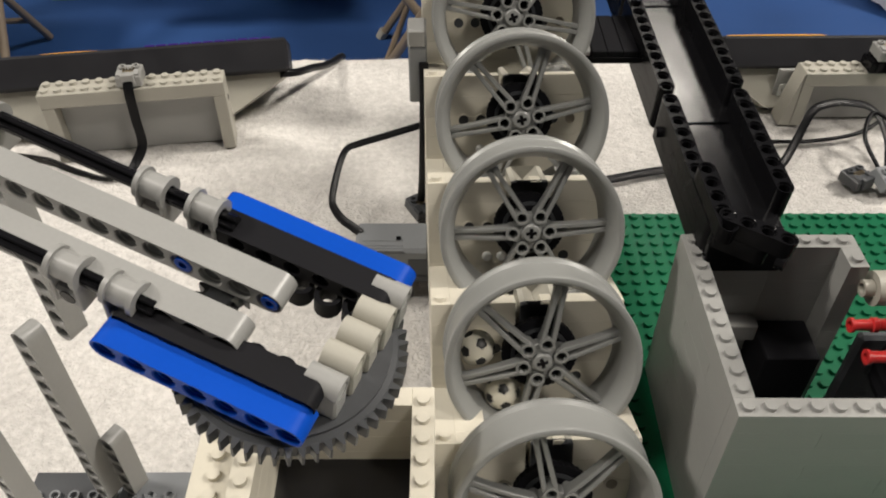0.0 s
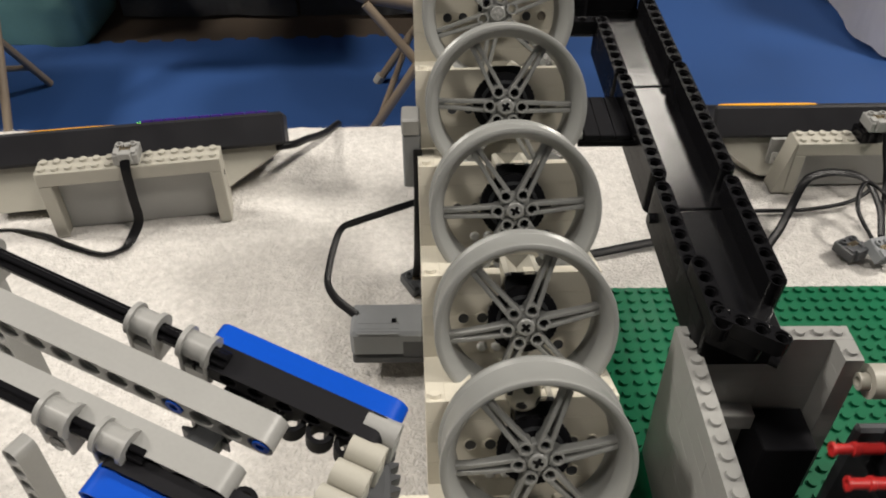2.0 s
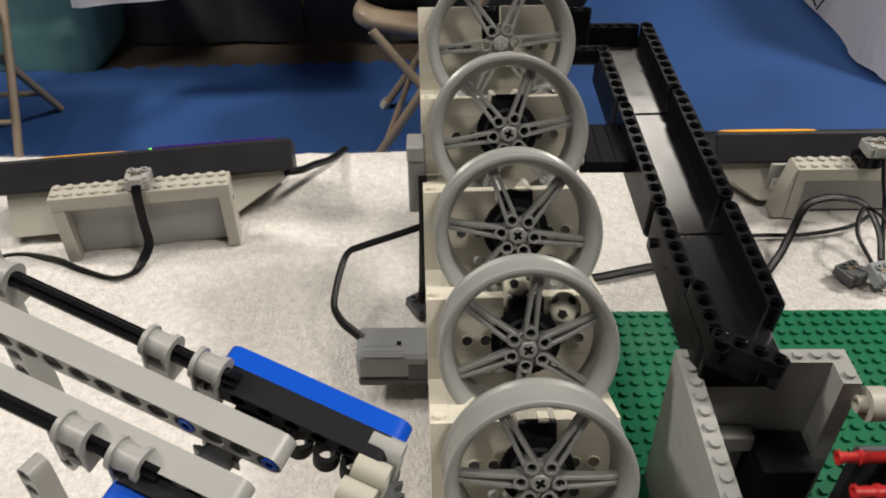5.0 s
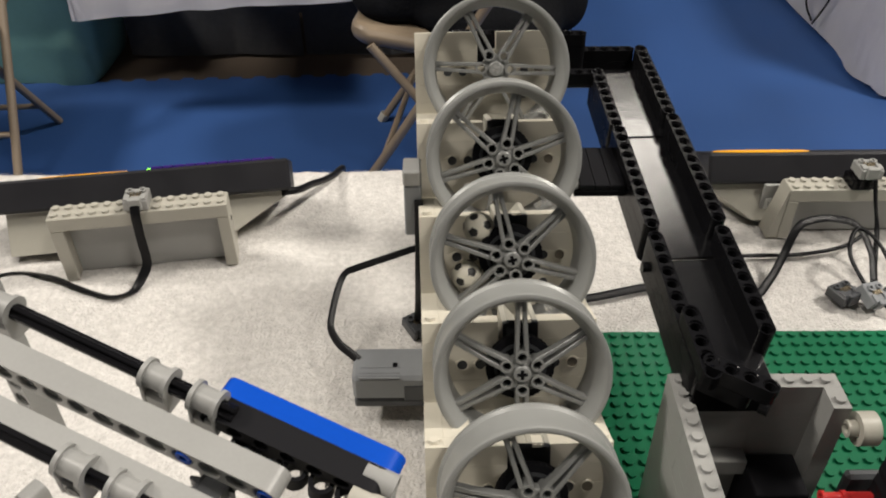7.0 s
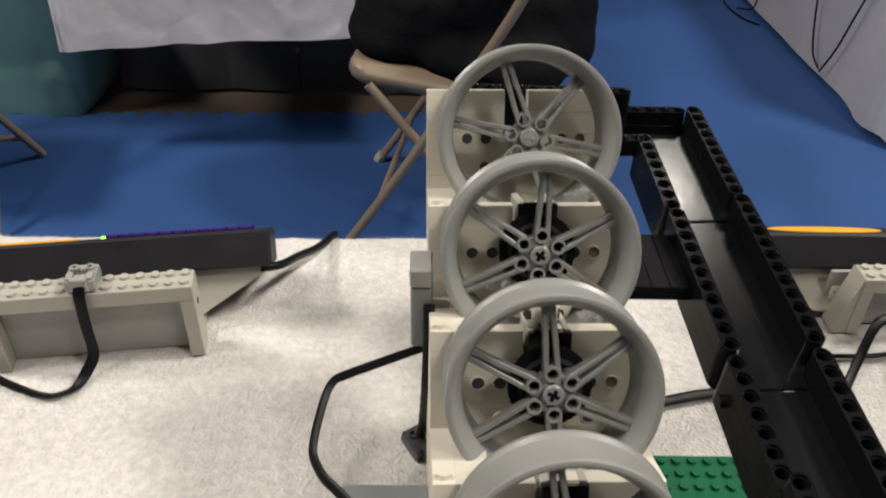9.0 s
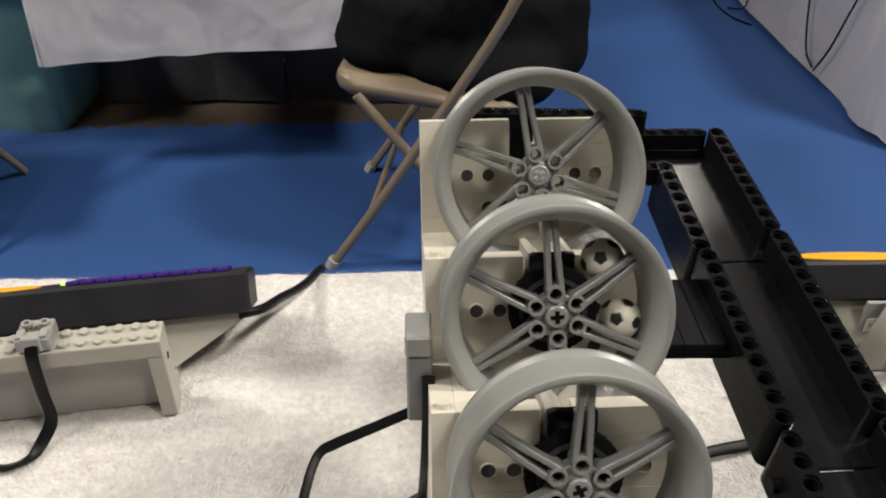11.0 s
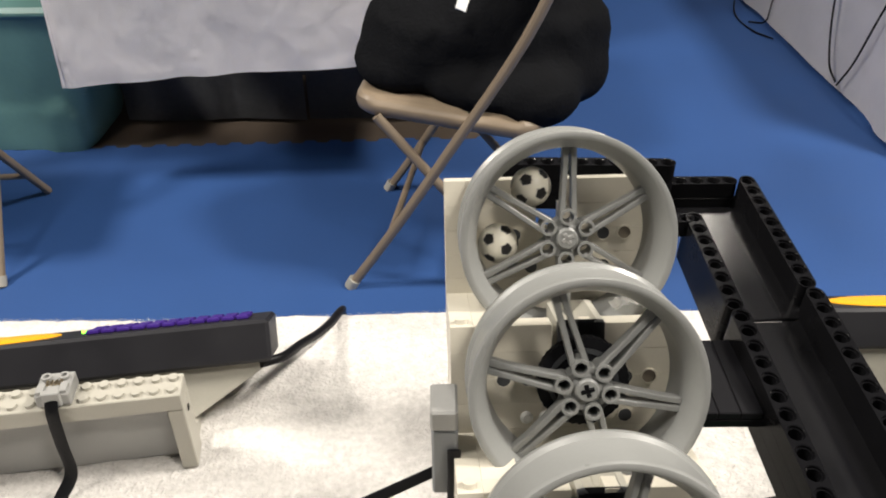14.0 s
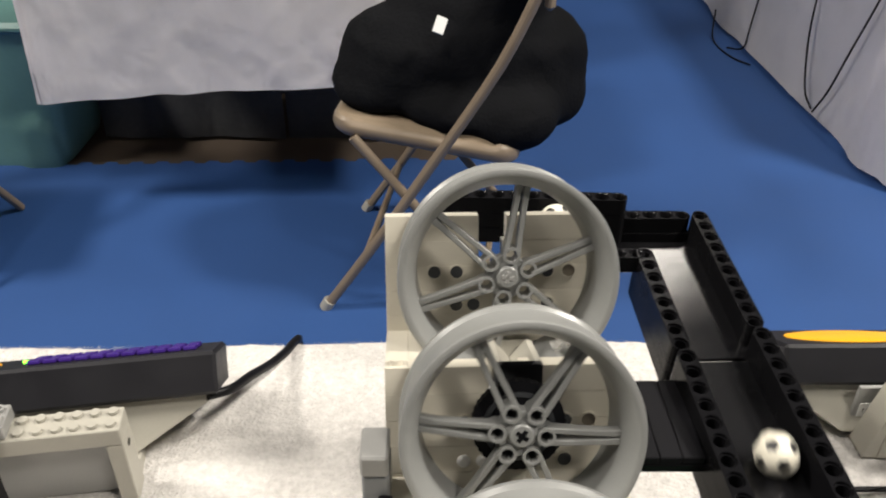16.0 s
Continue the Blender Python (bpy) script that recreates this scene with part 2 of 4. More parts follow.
# ---- hall ----
def hall():
    def slab(name, x0, x1, y0, y1, z0, z1, mat):
        bm = bmesh.new()
        box(bm, x0, x1, y0, y1, z0, z1)
        return tagged(part(name, bm, mat, smooth=0), kind="structure")

    slab("ground", -7, 7, -5, 9, -0.86, -0.80, CARPET)
    # walls and ceiling stay out of view; their dark tone limits bounce and reflections
    slab("wall_north", -7, 7, 9, 9.2, -0.8, 3.6, HALLDARK)
    slab("wall_south", -7, 7, -5.2, -5, -0.8, 3.6, HALLDARK)
    slab("wall_west", -7.2, -7, -5, 9, -0.8, 3.6, HALLDARK)
    slab("wall_east", 7, 7.2, -5, 9, -0.8, 3.6, HALLDARK)
    slab("ceiling", -7, 7, -5, 9, 3.6, 3.7, HALLDARK)
    # foam mats with a toothed far edge, turning back beside the chair
    bm = bmesh.new()
    edge = []
    x = -5.0
    k = 0
    while x < 0.20:
        far = 2.475 + 0.04 * x - (0.016 if k % 2 else 0.0)
        edge += [(x + 0.004, far), (x + 0.034, far)]
        x += 0.038
        k += 1
    outline = [(-5, -3)] + edge + [(0.24, 2.5), (0.24, 6.5), (5, 6.5), (5, -3)]
    for z in (-0.80, -0.79):
        bm.faces.new([bm.verts.new((a, b, z)) for a, b in outline])
    bm.verts.ensure_lookup_table()
    n = len(outline)
    for i in range(n):
        bm.faces.new((bm.verts[i], bm.verts[(i + 1) % n], bm.verts[n + (i + 1) % n], bm.verts[n + i]))
    tagged(part("floor_mat", bm, MAT, smooth=0), "blue interlocking foam floor mats with toothed edge", "floor mat", kind="structure")


hall()


# ---- display table with fleece ----
EDGE = 0.646


def display_table():
    top = thing("display_table", "long folding display table under white fleece", "table", m=pose(0, 0, 0))
    bm = bmesh.new()
    box(bm, -1.1, 1.3, -0.5, EDGE - 0.012, -0.034, -0.010, 0.003)
    part("tabletop", bm, BEIGE, top)
    for x in (-0.95, 1.15):
        for y in (-0.4, 0.5):
            bm = bmesh.new()
            rod(bm, (x, y, -0.79), (x, y, -0.034), 0.014)
            part("leg", bm, BEIGE, top)
    bm = bmesh.new()
    nx, ny = 480, 210
    grid = []
    for j in range(ny + 1):
        row = []
        for i in range(nx + 1):
            x, y = -1.12 + 2.44 * i / nx, -0.5 + (EDGE + 0.52) * j / ny
            p = Vector((x * 9, y * 9, 0))
            z = 0.0010 * noise.noise(p) + 0.0007 * noise.noise(p * 4.1) + 0.0011 * noise.noise(p * 14) - 0.0016 + 0.0013 * max(0.0, 1 - 5 * abs(noise.noise(p * 0.8 + Vector((3, 7, 1)))))
            # the blanket is bunched up below one stand
            px, py = max(0.0, abs(x + 0.115) - 0.085), max(0.0, abs(y - 0.540) - 0.052 - 0.13 * (x + 0.115) * (1 if y > 0.54 else -1))
            z += 0.0062 * math.exp(-(px / 0.022) ** 2 - (py / 0.012) ** 2)
            if y > EDGE - 0.004:
                over = y - EDGE + 0.004
                z -= over
                y = EDGE - 0.002 + 0.004 * math.sin(x * 11) + 0.0015 * noise.noise(Vector((x * 120, over * 80, 3)))
            row.append(bm.verts.new((x, y, z)))
        grid.append(row)
    for j in range(ny):
        for i in range(nx):
            bm.faces.new((grid[j][i], grid[j][i + 1], grid[j + 1][i + 1], grid[j + 1][i]))
    cloth = part("fleece_blanket", bm, FLEECE, smooth=60)
    tagged(cloth, "fluffy white fleece blanket spread over the table", "blanket")
    # pile of the fleece along the far edge and over the near field
    rng = random.Random(5)
    verts, faces = [], []

    def tuft(x, y, z, size, lean):
        a = rng.uniform(0, 6.28)
        dx, dy = math.cos(a) * size * 0.16, math.sin(a) * size * 0.16
        k = len(verts)
        tx, ty = rng.gauss(0, lean), rng.gauss(0, lean)
        verts.extend([(x - dx, y - dy, z), (x + dx, y + dy, z), (x + tx, y + ty, z + size)])
        faces.append((k, k + 1, k + 2))

    for _ in range(12000):
        x = rng.uniform(-0.6, 0.75)
        tuft(x, EDGE - 0.002 + 0.004 * math.sin(x * 11) - abs(rng.gauss(0, 0.004)), -0.0017, rng.uniform(0.0002, 0.0008), 0.0006)
    for _ in range(150000):
        tuft(rng.uniform(-0.32, 0.45), rng.uniform(0.24, EDGE - 0.006), -0.0014, rng.uniform(0.0004, 0.0010), 0.0010)
    me = bpy.data.meshes.new("fuzz")
    me.from_pydata(verts, [], faces)
    me.materials.append(FLEECE)
    pile = new("fuzz", me)
    pile.parent = cloth
    tagged(pile, kind="stuff")


display_table()

# ---- the leaning stair of wheels ----
LEAN_BACK = 21.0
STAIR = pose(0.119, 0.3725, 0.1205, 0, 0, 1.9) @ pose(0, 0, 0, -LEAN_BACK, 0, 0)
DY, DZ = 0.0403, 0.0396
SPIN = 64.1
WHEELS = 6


def hub_at(i):
    """Wheel i counts from the top, 1 to 6; its place in the stair's space."""
    return Vector((0, (3 - i) * DY, (3 - i) * DZ + {1: 0.0027, 2: 0.001}.get(i, 0.0)))


def wheel_mesh(top):
    # the axis is y; the front looks to -y
    ax = pose(0, 0, 0, -90, 0, 0)
    bm = bmesh.new()
    front, back = -0.0045, 0.0165
    prof = [(0.0318, back), (0.0386, back), (0.0390, back - 0.0006), (0.0390, back - 0.0022), (0.0378, back - 0.0034), (0.0374, (front + back) / 2),
            (0.0378, front + 0.0034), (0.0390, front + 0.0022), (0.0390, front + 0.0008), (0.0387, front + 0.0002), (0.0380, front), (0.0370, front), (0.0364, front + 0.0003),
            (0.0360, front + 0.0010), (0.0352, front + 0.0025), (0.0338, front + 0.0055), (0.0328, front + 0.0075), (0.0324, front + 0.0090)]
    lathe(bm, prof, 128, ax, closed=True)
    part("rim", bm, RIM, top, smooth=40)
    bm = bmesh.new()
    lathe(bm, [(0.0006, 0.0075), (0.0006, -0.0006), (0.0034, -0.0006), (0.0039, -0.0001), (0.0040, 0.0010), (0.0052, 0.0016), (0.0052, 0.0070)], 32, ax, closed=True)
    part("hub", bm, RIM, top)
    for k in range(6):
        a = math.radians(60 * k)
        c = Vector((math.cos(a), 0, math.sin(a))) * 0.0079
        bm = bmesh.new()
        tube(bm, c + Vector((0, -0.0002, 0)), c + Vector((0, 0.0075, 0)), 0.0030, 0.0021, 24)
        part("pin_ring", bm, RIM, top)
        bm = bmesh.new()
        box(bm, 0.0045, 0.0078, 0.0016, 0.0066, -0.0012, 0.0012, 0.0003, pose(0, 0, 0, 0, -60 * k - 30, 0))
        part("web", bm, RIM, top)
    for k in range(6):
        bm = bmesh.new()
        turn = pose(0, 0, 0, 0, -60 * k, 0)
        for s in (-1, 1):
            # bars that thin out and lean together towards the rim
            ends = []
            for x, y0, y1, za, zb in ((0.0086, 0.0004, 0.0050, 0.0012, 0.0031), (0.0170, 0.0010, 0.0052, 0.0009, 0.0028), (0.0260, 0.0022, 0.0060, 0.0005, 0.0025), (0.0330, 0.0034, 0.0072, 0.0002, 0.0026)):
                e = 0.0003
                ends.append([bm.verts.new(turn @ Vector((x, y, s * z))) for y, z in ((y0, za + e), (y0, zb - e), (y0 + e, zb), (y1, zb), (y1, za), (y0 + e, za))])
            for p, q in zip(ends, ends[1:]):
                for v in range(6):
                    bm.faces.new((p[v], p[(v + 1) % 6], q[(v + 1) % 6], q[v]))
            bm.faces.new(ends[0]), bm.faces.new(ends[-1])
        box(bm, 0.0300, 0.0328, 0.0042, 0.0070, -0.0007, 0.0007, 0.0, turn)
        part("spoke", bm, RIM, top)
    # the cross of the axle end
    bm = bmesh.new()
    cross_axle(bm, (0, -0.0008, 0), (0, 0.022, 0), 0.0024)
    part("axle", bm, BLACK, top)


def spin_sign(i):
    return -1 if i % 2 else 1


PHASE = {1: -4 + SPIN * 14.5, 2: 25 - SPIN * 1.5, 3: 11.0, 4: 2.0, 5: 17.0, 6: 42.0}


def spin(i, t):
    return PHASE[i] + spin_sign(i) * SPIN * t


wheels = []


def build_wheels():
    first = thing("wheel", "light grey plastic wheel with six double spokes, turning on the stair", "wheel", "wheels of the ball stair")
    wheel_mesh(first)
    wheels.append(first)
    for i in range(2, WHEELS + 1):
        wheels.append(copy_thing(first, STAIR @ Matrix.Translation(hub_at(i))))
    first.matrix_basis = STAIR @ Matrix.Translation(hub_at(1))
    grey = [o for o in first.children if o.name.startswith("axle")][0]
    grey.data = grey.data.copy()
    grey.data.materials[0] = GREY


build_wheels()

# stage walls
LEFT, RIGHT, PLATE, TOPZ = -0.0435, 0.0365, 0.0205, 0.0168
STAIR_TOWER = thing("ball_stair_tower", "stepped leaning tower of aged white bricks holding the wheels", "brick tower", m=STAIR)


def ground_z(y, x=0.0):
    """Height, in the stair's space, at which the table lies under y."""
    a = math.radians(LEAN_BACK)
    return (-0.1205 + y * math.sin(a)) / math.cos(a)


def tower():
    rng = random.Random(2)
    brick_cache = {}

    def brick(x0, x1, y0, y1, z0, z1):
        key = (round(x1 - x0, 5), round(y1 - y0, 5), round(z1 - z0, 5))
        m = Matrix.Translation((x0, y0, z0))
        if key not in brick_cache:
            bm = bmesh.new()
            box(bm, 0.00002, key[0] - 0.00002, 0, key[1], 0.00002, key[2] - 0.00002, 0.00012)
            brick_cache[key] = part("brick", bm, WHITE, STAIR_TOWER, m=m)
        else:
            share("brick", brick_cache[key], STAIR_TOWER, m)

    for i in range(1, WHEELS + 1):
        h = hub_at(i)
        y0, y1 = h.y + PLATE, h.y + PLATE + 0.0078
        top = (3 - i) * DZ + TOPZ + (0.0047 if i == 1 else 0.0)
        bottom = max(ground_z(y1) + 0.0005, h.z - 0.052)
        if i == WHEELS:
            bottom = ground_z(y1) + 0.0005
        # front wall, with a notch in the middle for the balls
        z, row = top, 0
        while z - 0.0096 > bottom - 0.004:
            z0 = max(z - 0.0096, bottom)
            if row == 0:
                cuts = [LEFT, LEFT + 0.008, -0.0085, 0.0020, RIGHT]
                pieces = [(cuts[0], cuts[1]), (cuts[1], cuts[2]), (cuts[3], cuts[4])]
            elif row == 1:
                pieces = [(LEFT, -0.0085), (0.0005, RIGHT)]
            else:
                o = 0.032 if row % 2 else 0.048
                pieces = [(LEFT, LEFT + o), (LEFT + o, RIGHT)]
            for a, b in pieces:
                brick(a, b, y0, y1, z0, z)
            z -= 0.0096
            row += 1
        # side walls back to the next stage
        if i > 1:
            for x0 in (LEFT, RIGHT - 0.008):
                z, row = top, 0
                low = ground_z(y1 + 0.0325)
                while z - 0.0096 > low - 0.002:
                    brick(x0, x0 + 0.008, y1, y1 + 0.0325, max(z - 0.0096, low + 0.0005), z)
                    z -= 0.0096
            # decks behind the front wall
            brick(LEFT + 0.008, LEFT + 0.020, y1, y1 + 0.0325, top - 0.0072, top)
            brick(LEFT + 0.008, -0.0085, y1, y1 + 0.0325, top - 0.0168, top - 0.0072)
            brick(0.0105, RIGHT - 0.008, y1, y1 + 0.0325, top - 0.0168, top - 0.0072)
        # studs on the shoulders of the stage
        if i > 1:
            studs_on(STAIR_TOWER, WHITE, [(x, y0 + 0.004, top) for x in (LEFT + 0.004, RIGHT - 0.004)])
        # holes of the technic bricks, drawn as discs on the wall
        up, low = (0.0027, 0.0155) if i == 1 else (0.0041, 0.0185)
        for x, z, mat in ((-0.0252, h.z - up, DARK), (-0.0168, h.z - up, DARK), (0.0176, h.z - up, DARK), (0.0258, h.z - up, TAN),
                          (-0.0170, h.z - low, WHITE if i > 1 else DARK), (-0.0104, h.z - low, WHITE if i > 1 else DARK), (0.0178, h.z - low, DARK)):
            if mat is not WHITE:
                # a solid disc, the hole's shade put into its colour, with its bushing
                bm = bmesh.new()
                rod(bm, (x, y0 - 0.0003, z), (x, y0 + 0.002, z), 0.0024, 18)
                part("pin_hole", bm, mat, STAIR_TOWER)
                bm = bmesh.new()
                tube(bm, (x, y0 - 0.0006, z), (x, y0 + 0.001, z), 0.0029, 0.0024, 18)
                part("hole_rim", bm, WHITE, STAIR_TOWER)
            else:
                # white disc added for the brightness seen in the hole
                bm = bmesh.new()
                lathe(bm, [(0.0001, 0.0012), (0.0014, 0.0012), (0.0023, 0.0004), (0.0024, -0.001)], 18, Matrix.Translation((x, y0, z)) @ pose(0, 0, 0, 90, 0, 0))
                part("pin_end", bm, PAPER, STAIR_TOWER, "white disc for a brick hole that shows bright")
        # black gear behind each wheel but the top one, and its chain of pegs
        bm = bmesh.new()
        g = Vector((0, h.y + 0.0074, h.z))
        if i > 1:
            gear_ring(bm, 0.003, 0.0152, 0.0155, 40, 0, 0.0030, Matrix.Translation(g) @ pose(0, 0, 0, -90, 0, 0))
        rod(bm, g + Vector((0, 0.001, 0)), Vector((0, h.y + PLATE, h.z)), 0.0042, 20)
        part("gear", bm, BLACKMATT if i > 1 else GREY, STAIR_TOWER, "black toothed gear" if i > 1 else "")
        if i > 1:
            bm = bmesh.new()
            tube(bm, g + Vector((0, -0.0006, 0)), g + Vector((0, 0.001, 0)), 0.0118, 0.0102, 40)
            part("gear_ridge", bm, DARK, STAIR_TOWER)
        # V block that centres the balls on their way to the next wheel
        if i > 1:
            def vee(zs, ya, yb, mat, name):
                bm = bmesh.new()
                ring = [(-0.0068, zs), (-0.0068, 0.0166), (-0.0046, 0.0172), (0.0012, 0.0106), (0.0070, 0.0172), (0.0092, 0.0170), (0.0092, zs)]
                ends = [[bm.verts.new((x, y, h.z + z)) for x, z in ring] for y in (ya, yb)]
                n = len(ring)
                for k in range(n):
                    bm.faces.new((ends[0][k], ends[0][(k + 1) % n], ends[1][(k + 1) % n], ends[1][k]))
                for e in ends:
                    bmesh.ops.triangulate(bm, faces=[bm.faces.new(e)])
                part(name, bm, mat, STAIR_TOWER, smooth=20)
            vee(0.0020, y0 - 0.0030, y0 + 0.0004, DARK, "ball_guide_front")
            vee(0.0040, y0 + 0.0005, y1 + 0.0150, OLDGREY, "ball_guide")
            # clear ribbed cup beside the passage
            bm = bmesh.new()
            rings = []
            for y, grow in ((y1 + 0.0010, 1.0), (y1 + 0.0120, 0.86)):
                for wall in (0.0, 0.0010):
                    rings.append([bm.verts.new((0.0215 + grow * (0.0105 + (0.0004 if k % 2 else -0.0004) - wall) * math.cos(math.radians(-20 + 10 * k)), y, h.z + 0.0100 + grow * (0.0105 + (0.0004 if k % 2 else -0.0004) - wall) * math.sin(math.radians(-20 + 10 * k)))) for k in range(16)])
            for p, q in ((0, 1), (2, 3), (0, 2), (1, 3)):
                for k in range(15):
                    bm.faces.new((rings[p][k], rings[p][k + 1], rings[q][k + 1], rings[q][k]))
            part("clear_cup", bm, CLEAR, STAIR_TOWER, "clear ribbed plastic piece", smooth=10)
            bm = bmesh.new()
            box(bm, LEFT + 0.008, RIGHT - 0.008, y1 + 0.002, y1 + 0.004, max(ground_z(y1 + .004), h.z - 0.07), top - 0.020)
            part("backing", bm, DARK, STAIR_TOWER)


tower()


# ---- black ball chute ----
def chute():
    # the frame of the chute: x along the slope toward the bin, y to its left, z up
    top = thing("ball_chute", "glossy black chute of perforated beams running down to the bin", "ball chute")
    a, b = Vector((0.1842, 0.548, 0.1348)), Vector((0.1946, 0.308, 0.1108))
    d = (b - a).normalized()
    side = d.cross(Vector((0, 0, 1))).normalized()
    up = side.cross(d).normalized()
    m = Matrix((( d.x, -side.x, up.x, a.x), (d.y, -side.y, up.y, a.y), (d.z, -side.z, up.z, a.z), (0, 0, 0, 1)))

    def local(x0, x1, y0, y1, z0, z1, name, mat, bevel=0.0004, label=""):
        bm = bmesh.new()
        box(bm, x0, x1, y0, y1, z0, z1, bevel, m)
        return part(name, bm, mat, top, label)

    # two walls of three beams each, end to end; +y is the far wall as balls roll
    def wall(p, q, parts, layers):
        dd = (Vector(q) - Vector(p)).normalized()
        ss = dd.cross(Vector((0, 0, 1))).normalized()
        uu = ss.cross(dd)
        for s0, n, dz in parts:
            for lay in range(layers):
                o = Vector(p) + dd * (s0 + 0.004) - uu * (0.0039 - dz + 0.0080 * lay)
                mm = Matrix(((dd.x, -ss.x, uu.x, o.x), (dd.y, -ss.y, uu.y, o.y), (dd.z, -ss.z, uu.z, o.z), (0, 0, 0, 1)))
                bm = bmesh.new()
                liftarm(bm, n, mm)
                part("beam", bm, BEAMBLACK, top)

    wall((0.1842, 0.5480, 0.1348), (0.1946, 0.308, 0.1108), [(0.0, 8, 0.0), (0.0640, 11, 0.0012), (0.1525, 11, 0.0)], 3)
    wall((0.2165, 0.5765, 0.1376), (0.2286, 0.322, 0.1122), [(0.0, 10, 0.0), (0.0805, 12, 0.0012), (0.1770, 9, 0.0)], 3)
    for s0, s1, dz in ((-0.014, 0.0585, 0.0), (0.059, 0.160, -0.0008), (0.1605, 0.2400, -0.0016)):
        local(s0, s1, 0.0030, 0.0345, dz - 0.0134, dz - 0.0114, "floor_tile", BLACKTILE)
    # one more beam on the wall towards the mouth
    wall((0.1934, 0.3390, 0.1222), (0.1950, 0.308, 0.1185), [(0.0, 5, 0.0)], 1)
    # a beam slants across the mouth, with a panel below it
    slant = pose(0.1960, 0.3085, 0.1150, 0, 0, -30) @ pose(0, 0, 0, 0, 5, 0)
    for lay, n in ((0.0, 4), (-0.0080, 3)):
        bm = bmesh.new()
        liftarm(bm, n, slant @ Matrix.Translation((0, 0, lay)))
        part("beam", bm, BLACK, top)
    bm = bmesh.new()
    box(bm, 0.1915, 0.2235, 0.3068, 0.3100, 0.0895, 0.1055, 0.0004)
    part("end_tile", bm, BLACK, top)
    bm = bmesh.new()
    box(bm, 0.1925, 0.2240, 0.3075, 0.3400, 0.0880, 0.0895, 0.0004)
    part("under_tile", bm, BLACK, top)
    bm = bmesh.new()
    rod(bm, (0.2150, 0.2960, 0.1060), (0.2180, 0.2938, 0.1060), 0.0036, 16)
    part("pin", bm, BLACK, top)
    # the head that catches balls behind the tower
    bm = bmesh.new()
    liftarm(bm, 5, Matrix.Translation((0.1775, 0.5765, 0.1312)))
    part("beam", bm, BLACK, top)
    bm = bmesh.new()
    box(bm, 0.150, 0.2135, 0.5728, 0.5800, 0.110, 0.1272, 0.0004)
    part("back_wall", bm, BLACK, top)
    bm = bmesh.new()
    box(bm, 0.150, 0.2125, 0.5485, 0.5725, 0.1205, 0.1222, 0.0003)
    part("floor_tile", bm, BLACKTILE, top)
    bm = bmesh.new()
    liftarm(bm, 4, Matrix.Translation((0.1565, 0.5440, 0.1305)))
    part("beam", bm, BLACK, top)
    # flat bracket that joins the chute to the tower
    bm = bmesh.new()
    box(bm, 0.1575, 0.187, 0.4385, 0.4785, 0.1112, 0.1150, 0.0004)
    part("bracket_plate", bm, BLACK, top)
    for x in (0.1645, 0.1725, 0.1805):
        bm = bmesh.new()
        box(bm, x - 0.00395, x + 0.00395, 0.4387, 0.4783, 0.1152, 0.1185, 0.0004)
        part("tile", bm, BLACKMATT, top)
    bm = bmesh.new()
    rod(bm, (0.1540, 0.4440, 0.1150), (0.1600, 0.4440, 0.1150), 0.0036, 16)
    part("bush", bm, GREY, top, "grey bush against the tower")
    # pins on the outer side
    for s in (0.070, 0.164):
        bm = bmesh.new()
        rod(bm, m @ Vector((s, -0.0062, -0.014)), m @ Vector((s, -0.0035, -0.014)), 0.0026, 12)
        part("pin", bm, BLACK, top)
    return m


CHUTE = chute()


# ---- black beams behind the top wheel ----
def top_beams():
    top = thing("rear_beam", "black perforated beams across the tower's back", "beam")
    for z in (0.1298, 0.1379, 0.1460):
        bm = bmesh.new()
        liftarm(bm, 11, pose(0.0955, 0.5705, z, 0, 0, -2))
        part("beam", bm, BLACK, top)
    bm = bmesh.new()
    box(bm, LEFT + 0.006, 0.045, 2 * DY + 0.030, 2 * DY + 0.052, 2 * DZ - 0.006, 2 * DZ - 0.0035, 0.0003, STAIR)
    part("ball_shelf", bm, BLACKTILE, top)


top_beams()


# ---- grey bin on a green baseplate ----
def baseplate():
    x0, x1, y0, y1 = 0.157, 0.157 + 46 * P, 0.445 - 44 * P, 0.445
    bm = bmesh.new()
    box(bm, x0, x1, y0, y1, 0.0012, 0.0035, 0.0004)
    plate = part("baseplate", bm, GREEN)
    tagged(plate, "green studded plastic baseplate lying on the fleece", "baseplate")
    bm = bmesh.new()
    for i in range(46):
        for j in range(44):
            x, y = x0 + (i + 0.5) * P, y0 + (j + 0.5) * P
            if (x < 0.182 or x > 0.262 or y > 0.325 or (0.2 < x and y < 0.31)) and x < 0.45 and y > 0.2:
                stud(bm, x, y, 0.0035, 10)
    tagged(part("studs", bm, GREEN, plate), kind="stuff")


baseplate()


